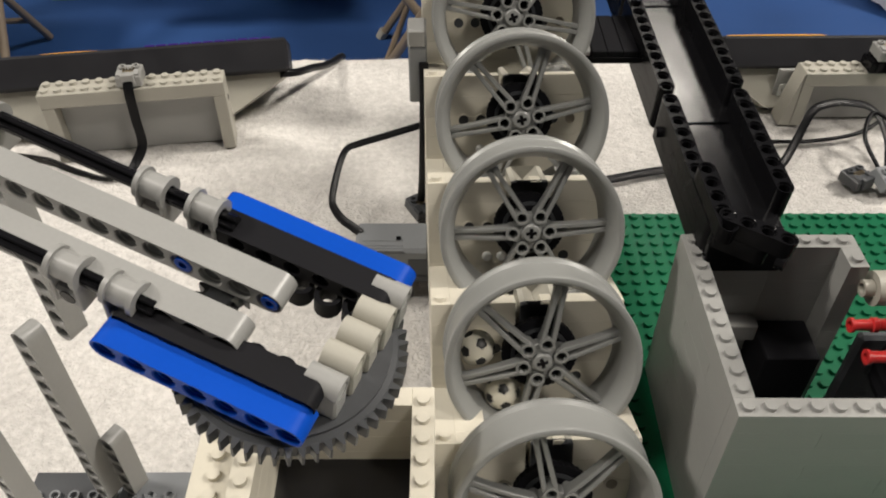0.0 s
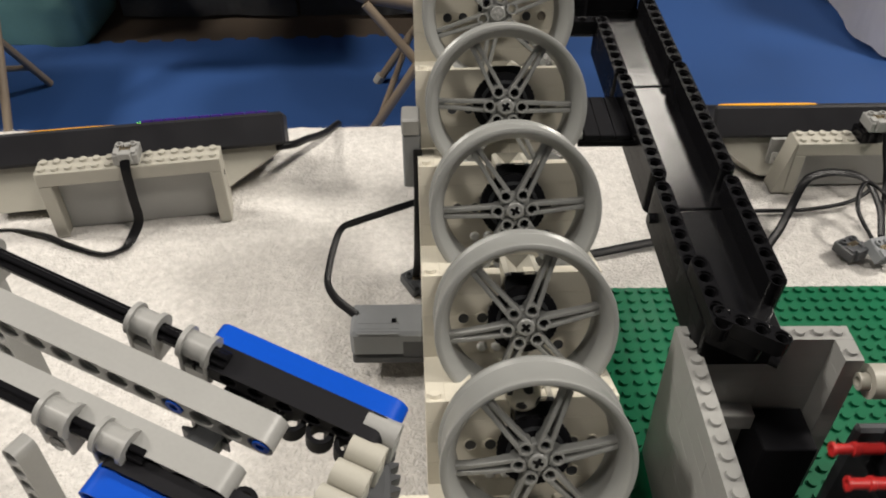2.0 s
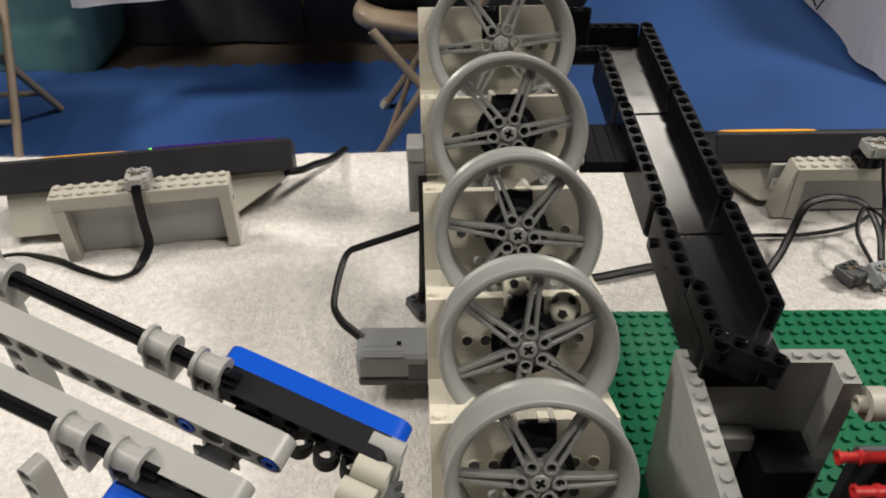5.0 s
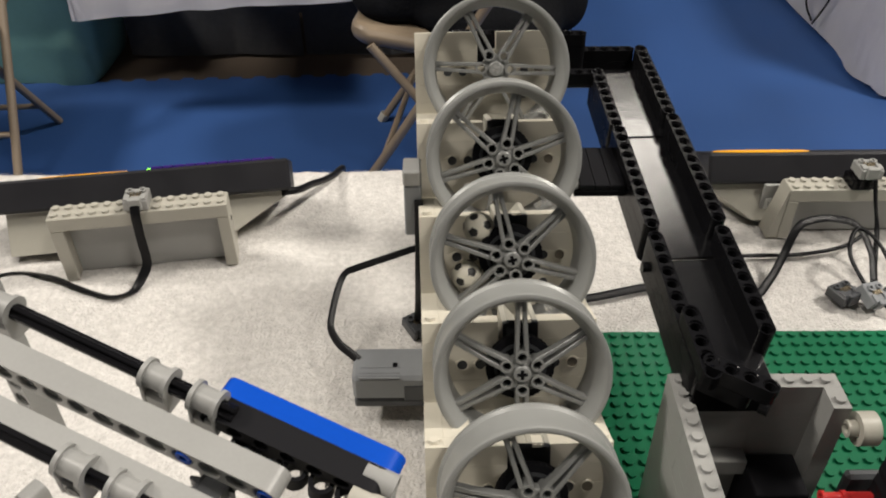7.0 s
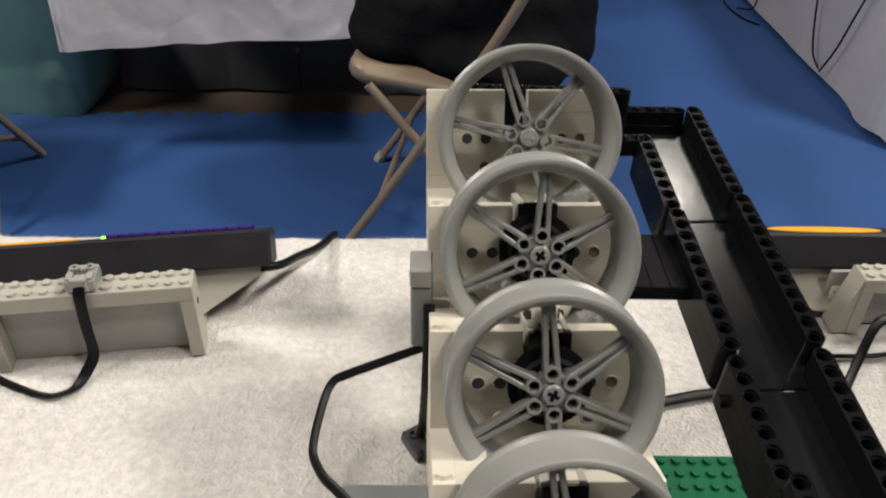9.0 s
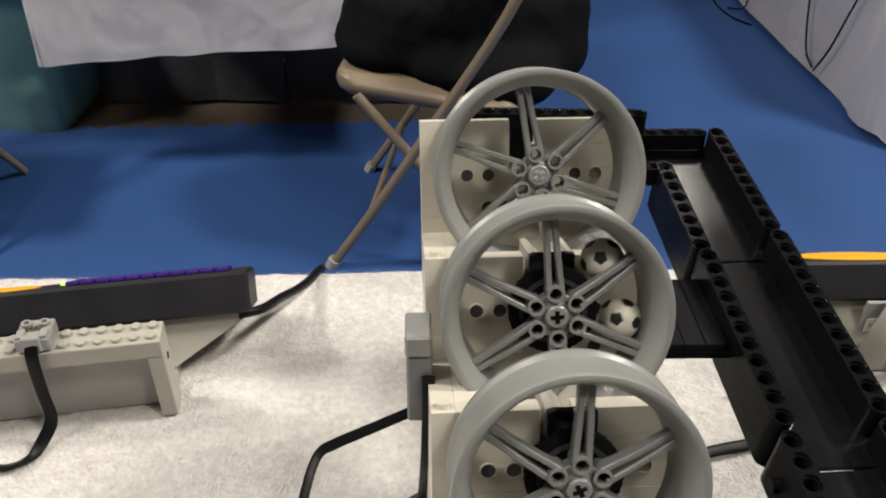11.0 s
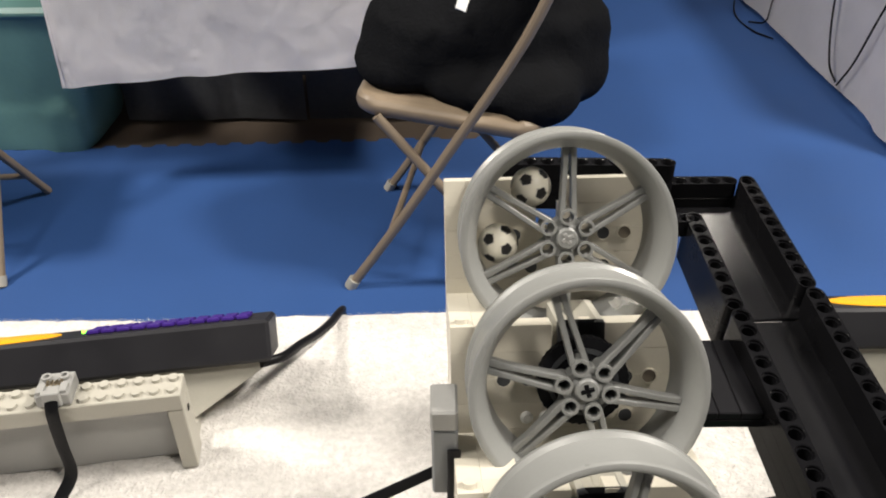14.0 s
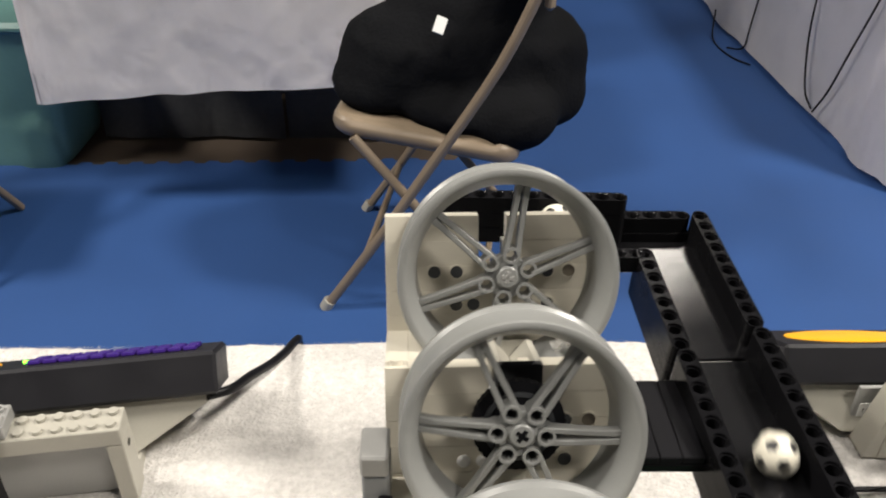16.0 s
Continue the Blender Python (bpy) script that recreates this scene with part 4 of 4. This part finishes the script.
def arm():
    top = thing("lifting_arm", "grey, black and blue beam arm with a ring gear", "mechanical arm", m=MECH)
    flat = pose(0, 0, 0, 90, 0, 0)

    def along(y):
        return 0.098 * (y - 3.6)

    def beam(n, x, y, z, mat, lab="", name="beam", tall=0.0076):
        x += along(y)
        bm = bmesh.new()
        liftarm(bm, n, Matrix.Translation((x * P, y * P, z * P)) @ flat, wide=tall, hole=0.0024 if tall > 0.007 else 0.0018)
        return part(name, bm, mat, top, lab)

    beam(7, 0, 0.92, 0, BLUE, "blue perforated beam")
    beam(7, 0, 6.62, 0, BLUE, "blue perforated beam")
    beam(15, -10.8, 4.2, 0.6, GREY, "long light grey beam")
    beam(15, -11.0, 2.35, 0.6, GREY, "long light grey beam")
    for y in (1.95, 5.7):
        beam(7, 0.0, y + (0.05 if y > 4 else -0.2), 0.40, BLACKMATT, "black beam", tall=0.0054)
        bm = bmesh.new()
        cross_axle(bm, ((along(y) - 11) * P, y * P, 0.95 * P), ((along(y) + 0.8) * P, y * P, 0.8 * P))
        part("axle", bm, BLACK, top, "black cross axle")
        for x in (along(y) - 2.15, along(y) - 0.25, along(y) - 8.6):
            bm = bmesh.new()
            zc = 0.93 * P
            for d in (-0.0042, 0.0030):
                tube(bm, (x * P + d, y * P, zc), (x * P + d + 0.0013, y * P, zc), 0.0045, 0.0022, 22)
            tube(bm, (x * P - 0.003, y * P, zc), (x * P + 0.003, y * P, zc), 0.0036, 0.0022, 22)
            for d in (-0.0036, 0.0036):
                box(bm, x * P + d - 0.0006, x * P + d + 0.0006, y * P - 0.0040, y * P + 0.0040, zc - 0.0115, zc - 0.001, 0.0003)
            box(bm, x * P - 0.0036, x * P + 0.0036, y * P - 0.0036, y * P + 0.0036, zc - 0.0115, zc - 0.0055, 0.0008)
            part("connector", bm, GREY, top, "light grey axle connector")
            if y < 3:
                # the hole's dark inside, as a black disc on the face
                bm = bmesh.new()
                rod(bm, (x * P, y * P - 0.0038, zc - 0.0082), (x * P, y * P - 0.0035, zc - 0.0082), 0.0022, 14)
                part("pin_hole", bm, BLACK, top)
    for k in range(5):
        bm = bmesh.new()
        x, y = (6.1 + along(2.25 + 0.92 * k)) * P, (2.25 + 0.92 * k) * P
        tube(bm, (x - 0.0046, y, 0.35 * P), (x + 0.0046, y, 0.35 * P), 0.0036, 0.0024, 24)
        rod(bm, (x - 0.0040, y, 0.35 * P), (x + 0.0040, y, 0.35 * P), 0.0025, 12)
        box(bm, x - 0.0044, x + 0.0044, y - 0.0031, y + 0.0031, -0.0085, 0.0025, 0.0006)
        part("end_bush", bm, OLDGREY if 0 < k < 4 else GREY, top, "grey end connector")
    # ring gear under the beams
    c = Vector((4.0 * P, 3.7 * P, -1.45 * P))
    bm = bmesh.new()
    lathe(bm, [(0.0195, -0.004), (0.0280, -0.004), (0.0280, 0.001), (0.0262, 0.002), (0.0262, 0.0032), (0.0195, 0.0032)], 64, Matrix.Translation(c), closed=True)
    gear_ring(bm, 0.0198, 0.0279, 0.0305, 56, -0.004, 0.0012, Matrix.Translation(c), 0.0175)
    part("gear", bm, DARK, top, "dark grey toothed ring gear")
    for y in (2.3, 5.3):
        bm = bmesh.new()
        for k in range(5):
            tube(bm, ((1.5 + k) * P, y * P, -0.0075), ((1.5 + k) * P, y * P, -0.0015), 0.0037, 0.0024)
        part("gear_hub", bm, BLACKMATT, top)
    for x in (0.31, 3.31):
        bm = bmesh.new()
        tube(bm, (x * P, 3.685 * P, 0.6 * P), (x * P, 3.95 * P, 0.6 * P), 0.0024, 0.0012)
        part("pin", bm, BLUE, top, "blue friction pin")


arm()


def frame_legs():
    top = thing("arm_support", "light grey beam legs on a dark grey studded foot", "support frame")
    def leg(x, y, z, n, lean=0.0, yaw=62):
        """A beam that goes down from its top hole, its holes facing left."""
        bm = bmesh.new()
        liftarm(bm, n, pose(x, y, z, 0, 0, yaw) @ pose(0, 0, 0, lean, 0, 0) @ pose(0, 0, 0, 0, 90, 0))
        part("beam", bm, GREY, top)

    leg(-0.0555, 0.2445, 0.121, 13)
    leg(-0.0500, 0.2590, 0.205, 13)
    leg(-0.0760, 0.2270, 0.100, 12)
    leg(-0.0462, 0.2475, 0.056, 5)
    bm = bmesh.new()
    box(bm, -0.092, -0.055, 0.232, 0.256, 0.0006, 0.018, 0.0005)
    part("foot_brick", bm, DARK, top)
    bm = bmesh.new()
    box(bm, -0.0548, -0.025, 0.232, 0.256, 0.0006, 0.018, 0.0005)
    part("foot_brick", bm, MID, top)
    bm = bmesh.new()
    for k in range(8):
        tube(bm, (-0.088 + P * k, 0.236, 0.018), (-0.088 + P * k, 0.236, 0.0197), 0.0024, 0.0015, 12)
        tube(bm, (-0.088 + P * k, 0.244, 0.018), (-0.088 + P * k, 0.244, 0.0197), 0.0024, 0.0015, 12)
    part("studs", bm, MID, top)


frame_legs()


# ---- balls ----
BALL = 0.0075
balls = []


def build_balls():
    bm = bmesh.new()
    bmesh.ops.create_icosphere(bm, subdivisions=5, radius=BALL)
    g = (1 + 5**0.5) / 2
    dots = [Vector(v).normalized() for a in (-1, 1) for b in (-g, g) for v in ((0, a, b), (a, b, 0), (b, 0, a))]
    near = {}
    for k, d in enumerate(dots):
        side = min((e for e in dots if e is not d), key=lambda e: (e - d).length)
        u = (side - d * side.dot(d)).normalized()
        near[k] = (u, d.cross(u))

    def patch(c):
        """Below 1 inside the pentagon round the nearest of the twelve dots."""
        k = max(range(12), key=lambda q: c.dot(dots[q]))
        u, v = near[k]
        ang = math.degrees(math.atan2(c.dot(v), c.dot(u))) % 72 - 36
        off = math.degrees(math.acos(min(1, c.dot(dots[k]))))
        return off * math.cos(math.radians(ang)) / 15.8

    for f in bm.faces:
        f.material_index = 1 if patch(f.calc_center_median().normalized()) < 1 else 0
    for v in bm.verts:
        p = patch(v.co.normalized())
        v.co *= 1 - 0.012 * max(0, 1 - abs(p - 1.02) / 0.09)
    first = part("ball", bm, [BALLWHITE, BALLBLACK], smooth=60)
    tagged(first, "small white football with black patches, riding the wheels", "ball", "balls")
    balls.extend([first, copy_thing(first, pose(0, 0, 0))])


build_balls()


# ---- behind the table: chairs, tub, cloths ----
def folding_chair(m, label):
    """Faces -x; the origin is on the floor below the near front corner of the seat."""
    top = thing("folding_chair", label, "chair", "folding chairs", m=m)

    def tubes(name, pts, r=0.0108):
        bm = bmesh.new()
        strip(bm, pts, 2 * r, 2 * r, (0.3, 1, 0.2), 4, 12)
        return part(name, bm, BEIGE, top)

    for y in (0.0, 0.45):
        tubes("front_leg", [(-0.02, y, 0.01), (0.085, y, 0.17), (0.208, y, 0.37), (0.345, y, 0.60), (0.430, y, 0.80)])
        tubes("rear_leg", [(0.05, y + (0.03 if y < 0.2 else -0.03), 0.42), (0.16, y + (0.03 if y < 0.2 else -0.03), 0.29), (0.40, y + (0.03 if y < 0.2 else -0.03), 0.01)])
        bm = bmesh.new()
        rod(bm, (-0.028, y, 0.0), (-0.016, y, 0.022), 0.0145, 12)
        part("foot_cap", bm, OLDGREY, top, "worn pale rubber foot")
    for a, b in (((0.072, 0, 0.15), (0.072, 0.45, 0.15)), ((0.33, 0.03, 0.095), (0.33, 0.42, 0.095))):
        bm = bmesh.new()
        rod(bm, a, b, 0.008)
        part("cross_bar", bm, BEIGE, top)
    bm = bmesh.new()
    box(bm, 0.0, 0.39, 0.03, 0.42, 0.418, 0.462, 0.0, None)
    bmesh.ops.bevel(bm, geom=[e for e in bm.edges if abs(e.verts[0].co.z - e.verts[1].co.z) > 0.02], offset=0.05, segments=6, affect="EDGES", profile=0.5)
    bmesh.ops.bevel(bm, geom=[e for e in bm.edges if abs(e.verts[0].co.z - e.verts[1].co.z) < 0.001], offset=0.018, segments=3, affect="EDGES", profile=0.5)
    for v in bm.verts:
        v.co.z -= 0.05 * max(0, v.co.x - 0.02) / 0.39 + (0.006 if v.co.z > 0.45 and 0.05 < v.co.x < 0.34 else 0)
    part("seat", bm, BEIGE, top)
    bm = bmesh.new()
    box(bm, 0.415, 0.435, 0.0, 0.45, 0.70, 0.84, 0.008)
    part("backrest", bm, BEIGE, top)
    return top


folding_chair(pose(-0.123, 1.711, -0.79, 0, 0, -8), "tan metal folding chair with a black jacket on it")
folding_chair(pose(-0.968, 1.752, -0.79, 0, 0, 94), "tan metal folding chair standing on the blue mat")


def lump(name, label, category, mat, blobs, seed, rough=0.12, size=0.008):
    """A soft heap: rounded forms melted into one skin with folds."""
    mb = bpy.data.metaballs.new(name)
    mb.resolution = size * 2.2
    ob = new(name, mb)
    for x, y, z, r, sx, sy, sz in blobs:
        e = mb.elements.new(type="ELLIPSOID")
        e.co, e.radius, e.size_x, e.size_y, e.size_z = (x, y, z), r, sx, sy, sz
    dg = bpy.context.evaluated_depsgraph_get()
    me = bpy.data.meshes.new_from_object(ob.evaluated_get(dg))
    bpy.data.objects.remove(ob)
    for v in me.vertices:
        p = v.co
        f = noise.noise(Vector((p.x * 7, p.y * 7, p.z * 9)) + Vector((seed, 0, 0)))
        g = abs(noise.noise(Vector((p.x * 8 + p.z * 7, p.y * 7, p.z * 12 - p.x * 4)) + Vector((0, seed, 0))))
        h = abs(noise.noise(Vector((p.x * 19 - p.z * 15, p.y * 14, p.z * 17 + p.x * 9)) + Vector((seed, seed, 0))))
        v.co += v.normal * (rough * 0.16 * f + rough * 0.20 * (0.25 - g) + rough * 0.06 * (0.25 - h))
    me.materials.clear()
    me.materials.append(mat)
    for p in me.polygons:
        p.use_smooth = True
    return tagged(new(name, me), label, category)


def jacket():
    ob = lump("jacket", "black padded jacket heaped over the folding chair", "jacket", CLOTHBLACK,
              [(0.02, 1.90, -0.26, 0.30, 0.75, 0.75, 0.62), (0.17, 1.90, -0.24, 0.32, 0.8, 0.75, 0.66), (0.325, 1.93, -0.28, 0.26, 0.72, 0.75, 0.74), (0.27, 1.95, -0.37, 0.26, 0.95, 0.8, 0.55), (0.15, 1.93, -0.14, 0.22, 0.8, 0.7, 0.6), (0.23, 1.9, -0.08, 0.2, 0.8, 0.7, 0.8), (-0.03, 1.86, -0.30, 0.15, 0.9, 1.0, 0.45), (0.13, 1.77, -0.325, 0.14, 0.9, 0.7, 0.42), (0.25, 1.78, -0.345, 0.19, 0.9, 0.7, 0.5)], 3.3, 0.085)
    bm = bmesh.new()
    box(bm, -0.011, 0.011, -0.0012, 0.0012, -0.016, 0.016, 0.0006, pose(0.106, 1.742, -0.142, -28, 24, 5))
    part("label_tag", bm, PAPER, ob, "small white care label")


jacket()


def tub():
    top = thing("storage_tub", "teal plastic storage tub standing on the floor", "storage tub", m=pose(-1.262, 2.57, -0.79))
    bm = bmesh.new()
    # rounded walls that widen upward, with an arched panel pressed in at the foot of each corner
    rings = []
    n = 96
    for j in range(25):
        h = 0.42 * j / 24
        hw, hd, r = 0.265 + 0.075 * h / 0.42, 0.160 + 0.05 * h / 0.42, 0.05
        ring = []
        for k in range(n):
            a = 2 * math.pi * (k + 0.5) / n
            c, s = math.cos(a), math.sin(a)
            e = 0.22
            x, y = hw * math.copysign(abs(c) ** e, c), hd * math.copysign(abs(s) ** e, s)
            out = 1.0
            bulge = max(0.0, 1 - (abs(abs(x) - 0.205) / 0.055) ** 4) * max(0.0, 1 - (h / (0.165 - 1.6 * max(0, abs(abs(x) - 0.205) - 0.02))) ** 8) if y < 0 else 0.0
            y -= 0.018 * min(1.0, bulge * 2)
            foot = 0.014 * max(0, 1 - h / 0.03) ** 2
            ring.append(bm.verts.new((x * (1 - foot), y * (1 - foot), h)))
        rings.append(ring)
    for p, q in zip(rings, rings[1:]):
        for k in range(n):
            bm.faces.new((p[k], p[(k + 1) % n], q[(k + 1) % n], q[k]))
    bm.faces.new(rings[0]), bm.faces.new(rings[-1])
    part("body", bm, TEAL, top, smooth=70)
    bm = bmesh.new()
    box(bm, -0.352, 0.352, -0.222, 0.222, 0.418, 0.450, 0.012)
    part("lid", bm, TEAL, top)


tub()


def hanging(name, label, path, z_top, z_low, wave, mat, seed, sag, parent=None):
    """A cloth that hangs along a line of the plan from z_top to about z_low, with folds."""
    pts = curve_pts([(x, y, 0) for x, y in path], 44)
    bm = bmesh.new()
    rows = 76
    grid = []
    n = len(pts)
    for j in range(rows + 1):
        v = j / rows
        row = []
        for i, p in enumerate(pts):
            d = (pts[min(i + 1, n - 1)] - pts[max(i - 1, 0)]).normalized()
            out = Vector((d.y, -d.x, 0))
            s = i * 0.011
            f = noise.noise(Vector((s * 2.2 + seed, v * 0.7, 0))) + 0.45 * noise.noise(Vector((s * 6 + seed, v * 1.6, 4))) + 0.10 * noise.noise(Vector((s * 14, v * 9, seed))) + 0.05 * abs(noise.noise(Vector((s * 26 + v * 9, v * 17 - s * 7, seed))))
            low = z_low(i / (n - 1)) + 0.006 * noise.noise(Vector((s * 5, seed, 1)))
            z = z_top + (low - z_top) * v
            q = p + out * (wave * f * (0.25 + v) + sag * v)
            row.append(bm.verts.new((q.x, q.y, z)))
        grid.append(row)
    for j in range(rows):
        for i in range(n - 1):
            bm.faces.new((grid[j][i], grid[j][i + 1], grid[j + 1][i + 1], grid[j + 1][i]))
    bmesh.ops.solidify(bm, geom=bm.faces[:], thickness=0.0025)
    if parent is not None:
        return part(name, bm, mat, parent, smooth=70)
    return tagged(part(name, bm, mat, smooth=70), label, "tablecloth")


def back_table():
    top = thing("back_table", "folding table under a white sheet behind the chairs", "table")
    bm = bmesh.new()
    box(bm, -0.90, 0.10, 2.17, 2.72, -0.075, -0.05, 0.004)
    part("tabletop", bm, BEIGE, top)
    for x in (-0.84, 0.05):
        for y in (2.66, 2.70):
            bm = bmesh.new()
            rod(bm, (x, y, -0.80), (x, y, -0.075), 0.013)
            part("leg", bm, DARK, top)
    hanging("white_sheet", "creased white sheet hanging over the back table", [(-0.885, 2.15), (-0.86, 2.15), (-0.6, 2.155), (-0.3, 2.15), (0.0, 2.155), (0.10, 2.16), (0.115, 2.25), (0.115, 2.73)], -0.045,
            lambda u: -0.475 + 0.075 * max(0, min(1, (u - 0.15) / 0.5)), 0.02, SHEET, 1.7, 0.012)
    bm = bmesh.new()
    box(bm, -0.885, 0.113, 2.158, 2.73, -0.049, -0.044, 0.001)
    tagged(part("white_sheet", bm, SHEET), "white sheet lying flat on the back table", "tablecloth")
    # dark cloth that closes the space below
    hanging("black_curtain", "black cloth hanging behind the table and the tub", [(-2.6, 2.98), (-1.5, 2.95), (-0.8, 2.96), (-0.2, 2.95), (0.2, 2.96)], 0.6, lambda u: -0.785, 0.03, CURTAIN, 5.1, 0.0)
    skirt = thing("table_skirt", "black cloth skirt in two panels below the table", "tablecloth")
    for x0, x1, seed in ((-0.95, -0.372, 2.1), (-0.366, 0.16, 3.4)):
        hanging("cloth_panel", "", [(x0, 2.61), (x0 + 0.2, 2.60), (x1 - 0.2, 2.61), (x1, 2.60)], -0.077, lambda u: -0.785, 0.012, CURTAIN, seed, 0.0, skirt)


back_table()


def side_table():
    top = thing("side_table", "long table under a white sheet beside the aisle", "table")
    bm = bmesh.new()
    box(bm, 1.46, 2.2, 2.34, 5.4, -0.075, -0.05, 0.004)
    part("tabletop", bm, BEIGE, top)
    for x in (1.52, 2.14):
        for y in (2.42, 5.3):
            bm = bmesh.new()
            rod(bm, (x, y, -0.79), (x, y, -0.075), 0.013)
            part("leg", bm, DARK, top)
    hanging("white_sheet", "white sheet hanging to the floor from the side table", [(1.44, 5.4), (1.43, 4.6), (1.42, 3.8), (1.43, 3.0), (1.42, 2.5), (1.43, 2.33), (1.52, 2.30), (1.9, 2.31), (2.2, 2.31)], -0.045, lambda u: -0.775 + 0.012 * math.sin(u * 23) ** 2, 0.024, SHEET, 8.2, 0.03)
    bm = bmesh.new()
    box(bm, 1.43, 2.2, 2.33, 5.4, -0.049, -0.044, 0.001)
    tagged(part("white_sheet", bm, SHEET), "white sheet lying flat on the side table", "tablecloth")
    cable("thin black cable dangling over the white sheet", [(1.410, 2.98, -0.04), (1.390, 2.95, -0.3), (1.375, 2.91, -0.52), (1.370, 2.83, -0.69), (1.370, 2.75, -0.735)], 0.007, 0.007)
    cable("thin black cable dangling over the white sheet", [(1.410, 2.50, -0.04), (1.390, 2.56, -0.3), (1.375, 2.62, -0.50), (1.370, 2.67, -0.64), (1.370, 2.735, -0.74)], 0.007, 0.007)
    cable("thin black cable hanging along the white sheet", [(1.420, 3.42, -0.04), (1.395, 3.42, -0.4), (1.375, 3.42, -0.68), (1.368, 3.43, -0.76), (1.33, 3.50, -0.784)], 0.007, 0.007)
    cable("thin black cable lying on the blue mat", [(1.34, 3.75, -0.70), (1.30, 3.6, -0.78), (1.31, 3.4, -0.784), (1.36, 3.3, -0.784)], 0.007, 0.007)


side_table()


# ---- motion ----
def ball_in(i, angle, r=0.0248, y=0.0125):
    """A ball's place in wheel i at an angle, in the world."""
    a = math.radians(angle)
    x, z = r * math.cos(a) + {5: -0.0015, 4: 0.0, 1: 0.001}.get(i, 0.0030), r * math.sin(a) - 0.0040
    k = min(1.0, 0.0252 / math.hypot(x, z))
    return STAIR @ (hub_at(i) + Vector((x * k, y, z * k)))


def ball_path(late):
    rows = []
    d = late
    for i, t0, t1, a0 in ((5, -1.0, 0.98 + d, 170 + 64.1 * (1 + d)), (4, 2.25 + d, 4.55 + d, 9.6 - 64.1 * 1.25), (3, 5.65 + d, 7.6 + d, 137.5 + 64.1 * 1.35), (2, 8.95 + d, 11.48 + d, -29 - 64.1 * 0.75), (1, 12.30 + d, 14.55 + d, 89 + 64.1 * 2.2)):
        sign = -1 if i % 2 else 1
        n = max(2, int((t1 - t0) / 0.2))
        for k in range(n + 1):
            t = t0 + (t1 - t0) * k / n
            rows.append((t, ball_in(i, a0 + sign * SPIN * (t - t0))))
        # over the notch into the next wheel
        if i > 1:
            wait = {5: 0.95, 4: 0.75, 3: 0.95, 2: 0.55}[i]
            rows.append((t1 + 0.15, STAIR @ (hub_at(i) + Vector((-0.0020, 0.0210, 0.0228)))))
            rows.append((t1 + wait, STAIR @ (hub_at(i) + Vector((0.0002, 0.0310, 0.0196)))))
    t1 = 14.55 + d
    rows.append((t1 + 0.2, STAIR @ (hub_at(1) + Vector((-0.0085, 0.030, 0.0145)))))
    for dt, p in ((0.42, (0.145, 0.5560, 0.1440)), (0.60, (0.180, 0.5600, 0.1310)), (0.75, (0.2087, 0.5566, 0.1315)), (0.85, (0.2075, 0.5553, 0.1313)), (0.95, (0.2081, 0.5483, 0.1306)), (1.05, (0.2085, 0.5341, 0.1292)), (1.15, (0.2086, 0.5130, 0.1271)), (1.25, (0.2094, 0.4900, 0.1248)), (1.35, (0.2092, 0.4651, 0.1223)), (1.45, (0.2090, 0.4395, 0.1197)), (1.65, (0.2100, 0.3850, 0.1142))):
        rows.append((t1 + dt, Vector(p)))
    return rows


def motions():
    for i, w in enumerate(wheels, 1):
        base = STAIR @ Matrix.Translation(hub_at(i))
        walk(w, [(0.5 * k, base @ pose(0, 0, 0, 0, -spin(i, 0.5 * k), 0)) for k in range(33)])
    for pin, pair, y in lift_pins:
        walk(pin, [(0.1 * k, lift_pose(lift_run(0.1 * k) - pair * LIFT_STEP + 0.030) @ Matrix.Translation((0, y, 0))) for k in range(161)])
    for ball, late in zip(balls, (0.0, 0.93)):
        rows = [(t, p) for t, p in ball_path(late)]
        keyed, turn, last = [], 0.0, None
        for t, p in rows:
            if last is not None:
                turn += min(80.0, math.degrees((p - last).length / BALL))
            last = p
            if 0 <= t <= 16.0:
                keyed.append((t, Matrix.Translation(p) @ pose(0, 0, 0, 20 + turn * 0.8, 30, turn * 0.5)))
        if keyed[0][0] > 0.01:
            before = [p for t, p in rows if t < 0][-1]
            keyed.insert(0, (0.0, Matrix.Translation(before.lerp(keyed[0][1].translation, 0.6)) @ keyed[0][1].to_3x3().to_4x4()))
        if keyed[-1][0] < 15.99:
            keyed.append((16.0, keyed[-1][1]))
        walk(ball, keyed)


motions()
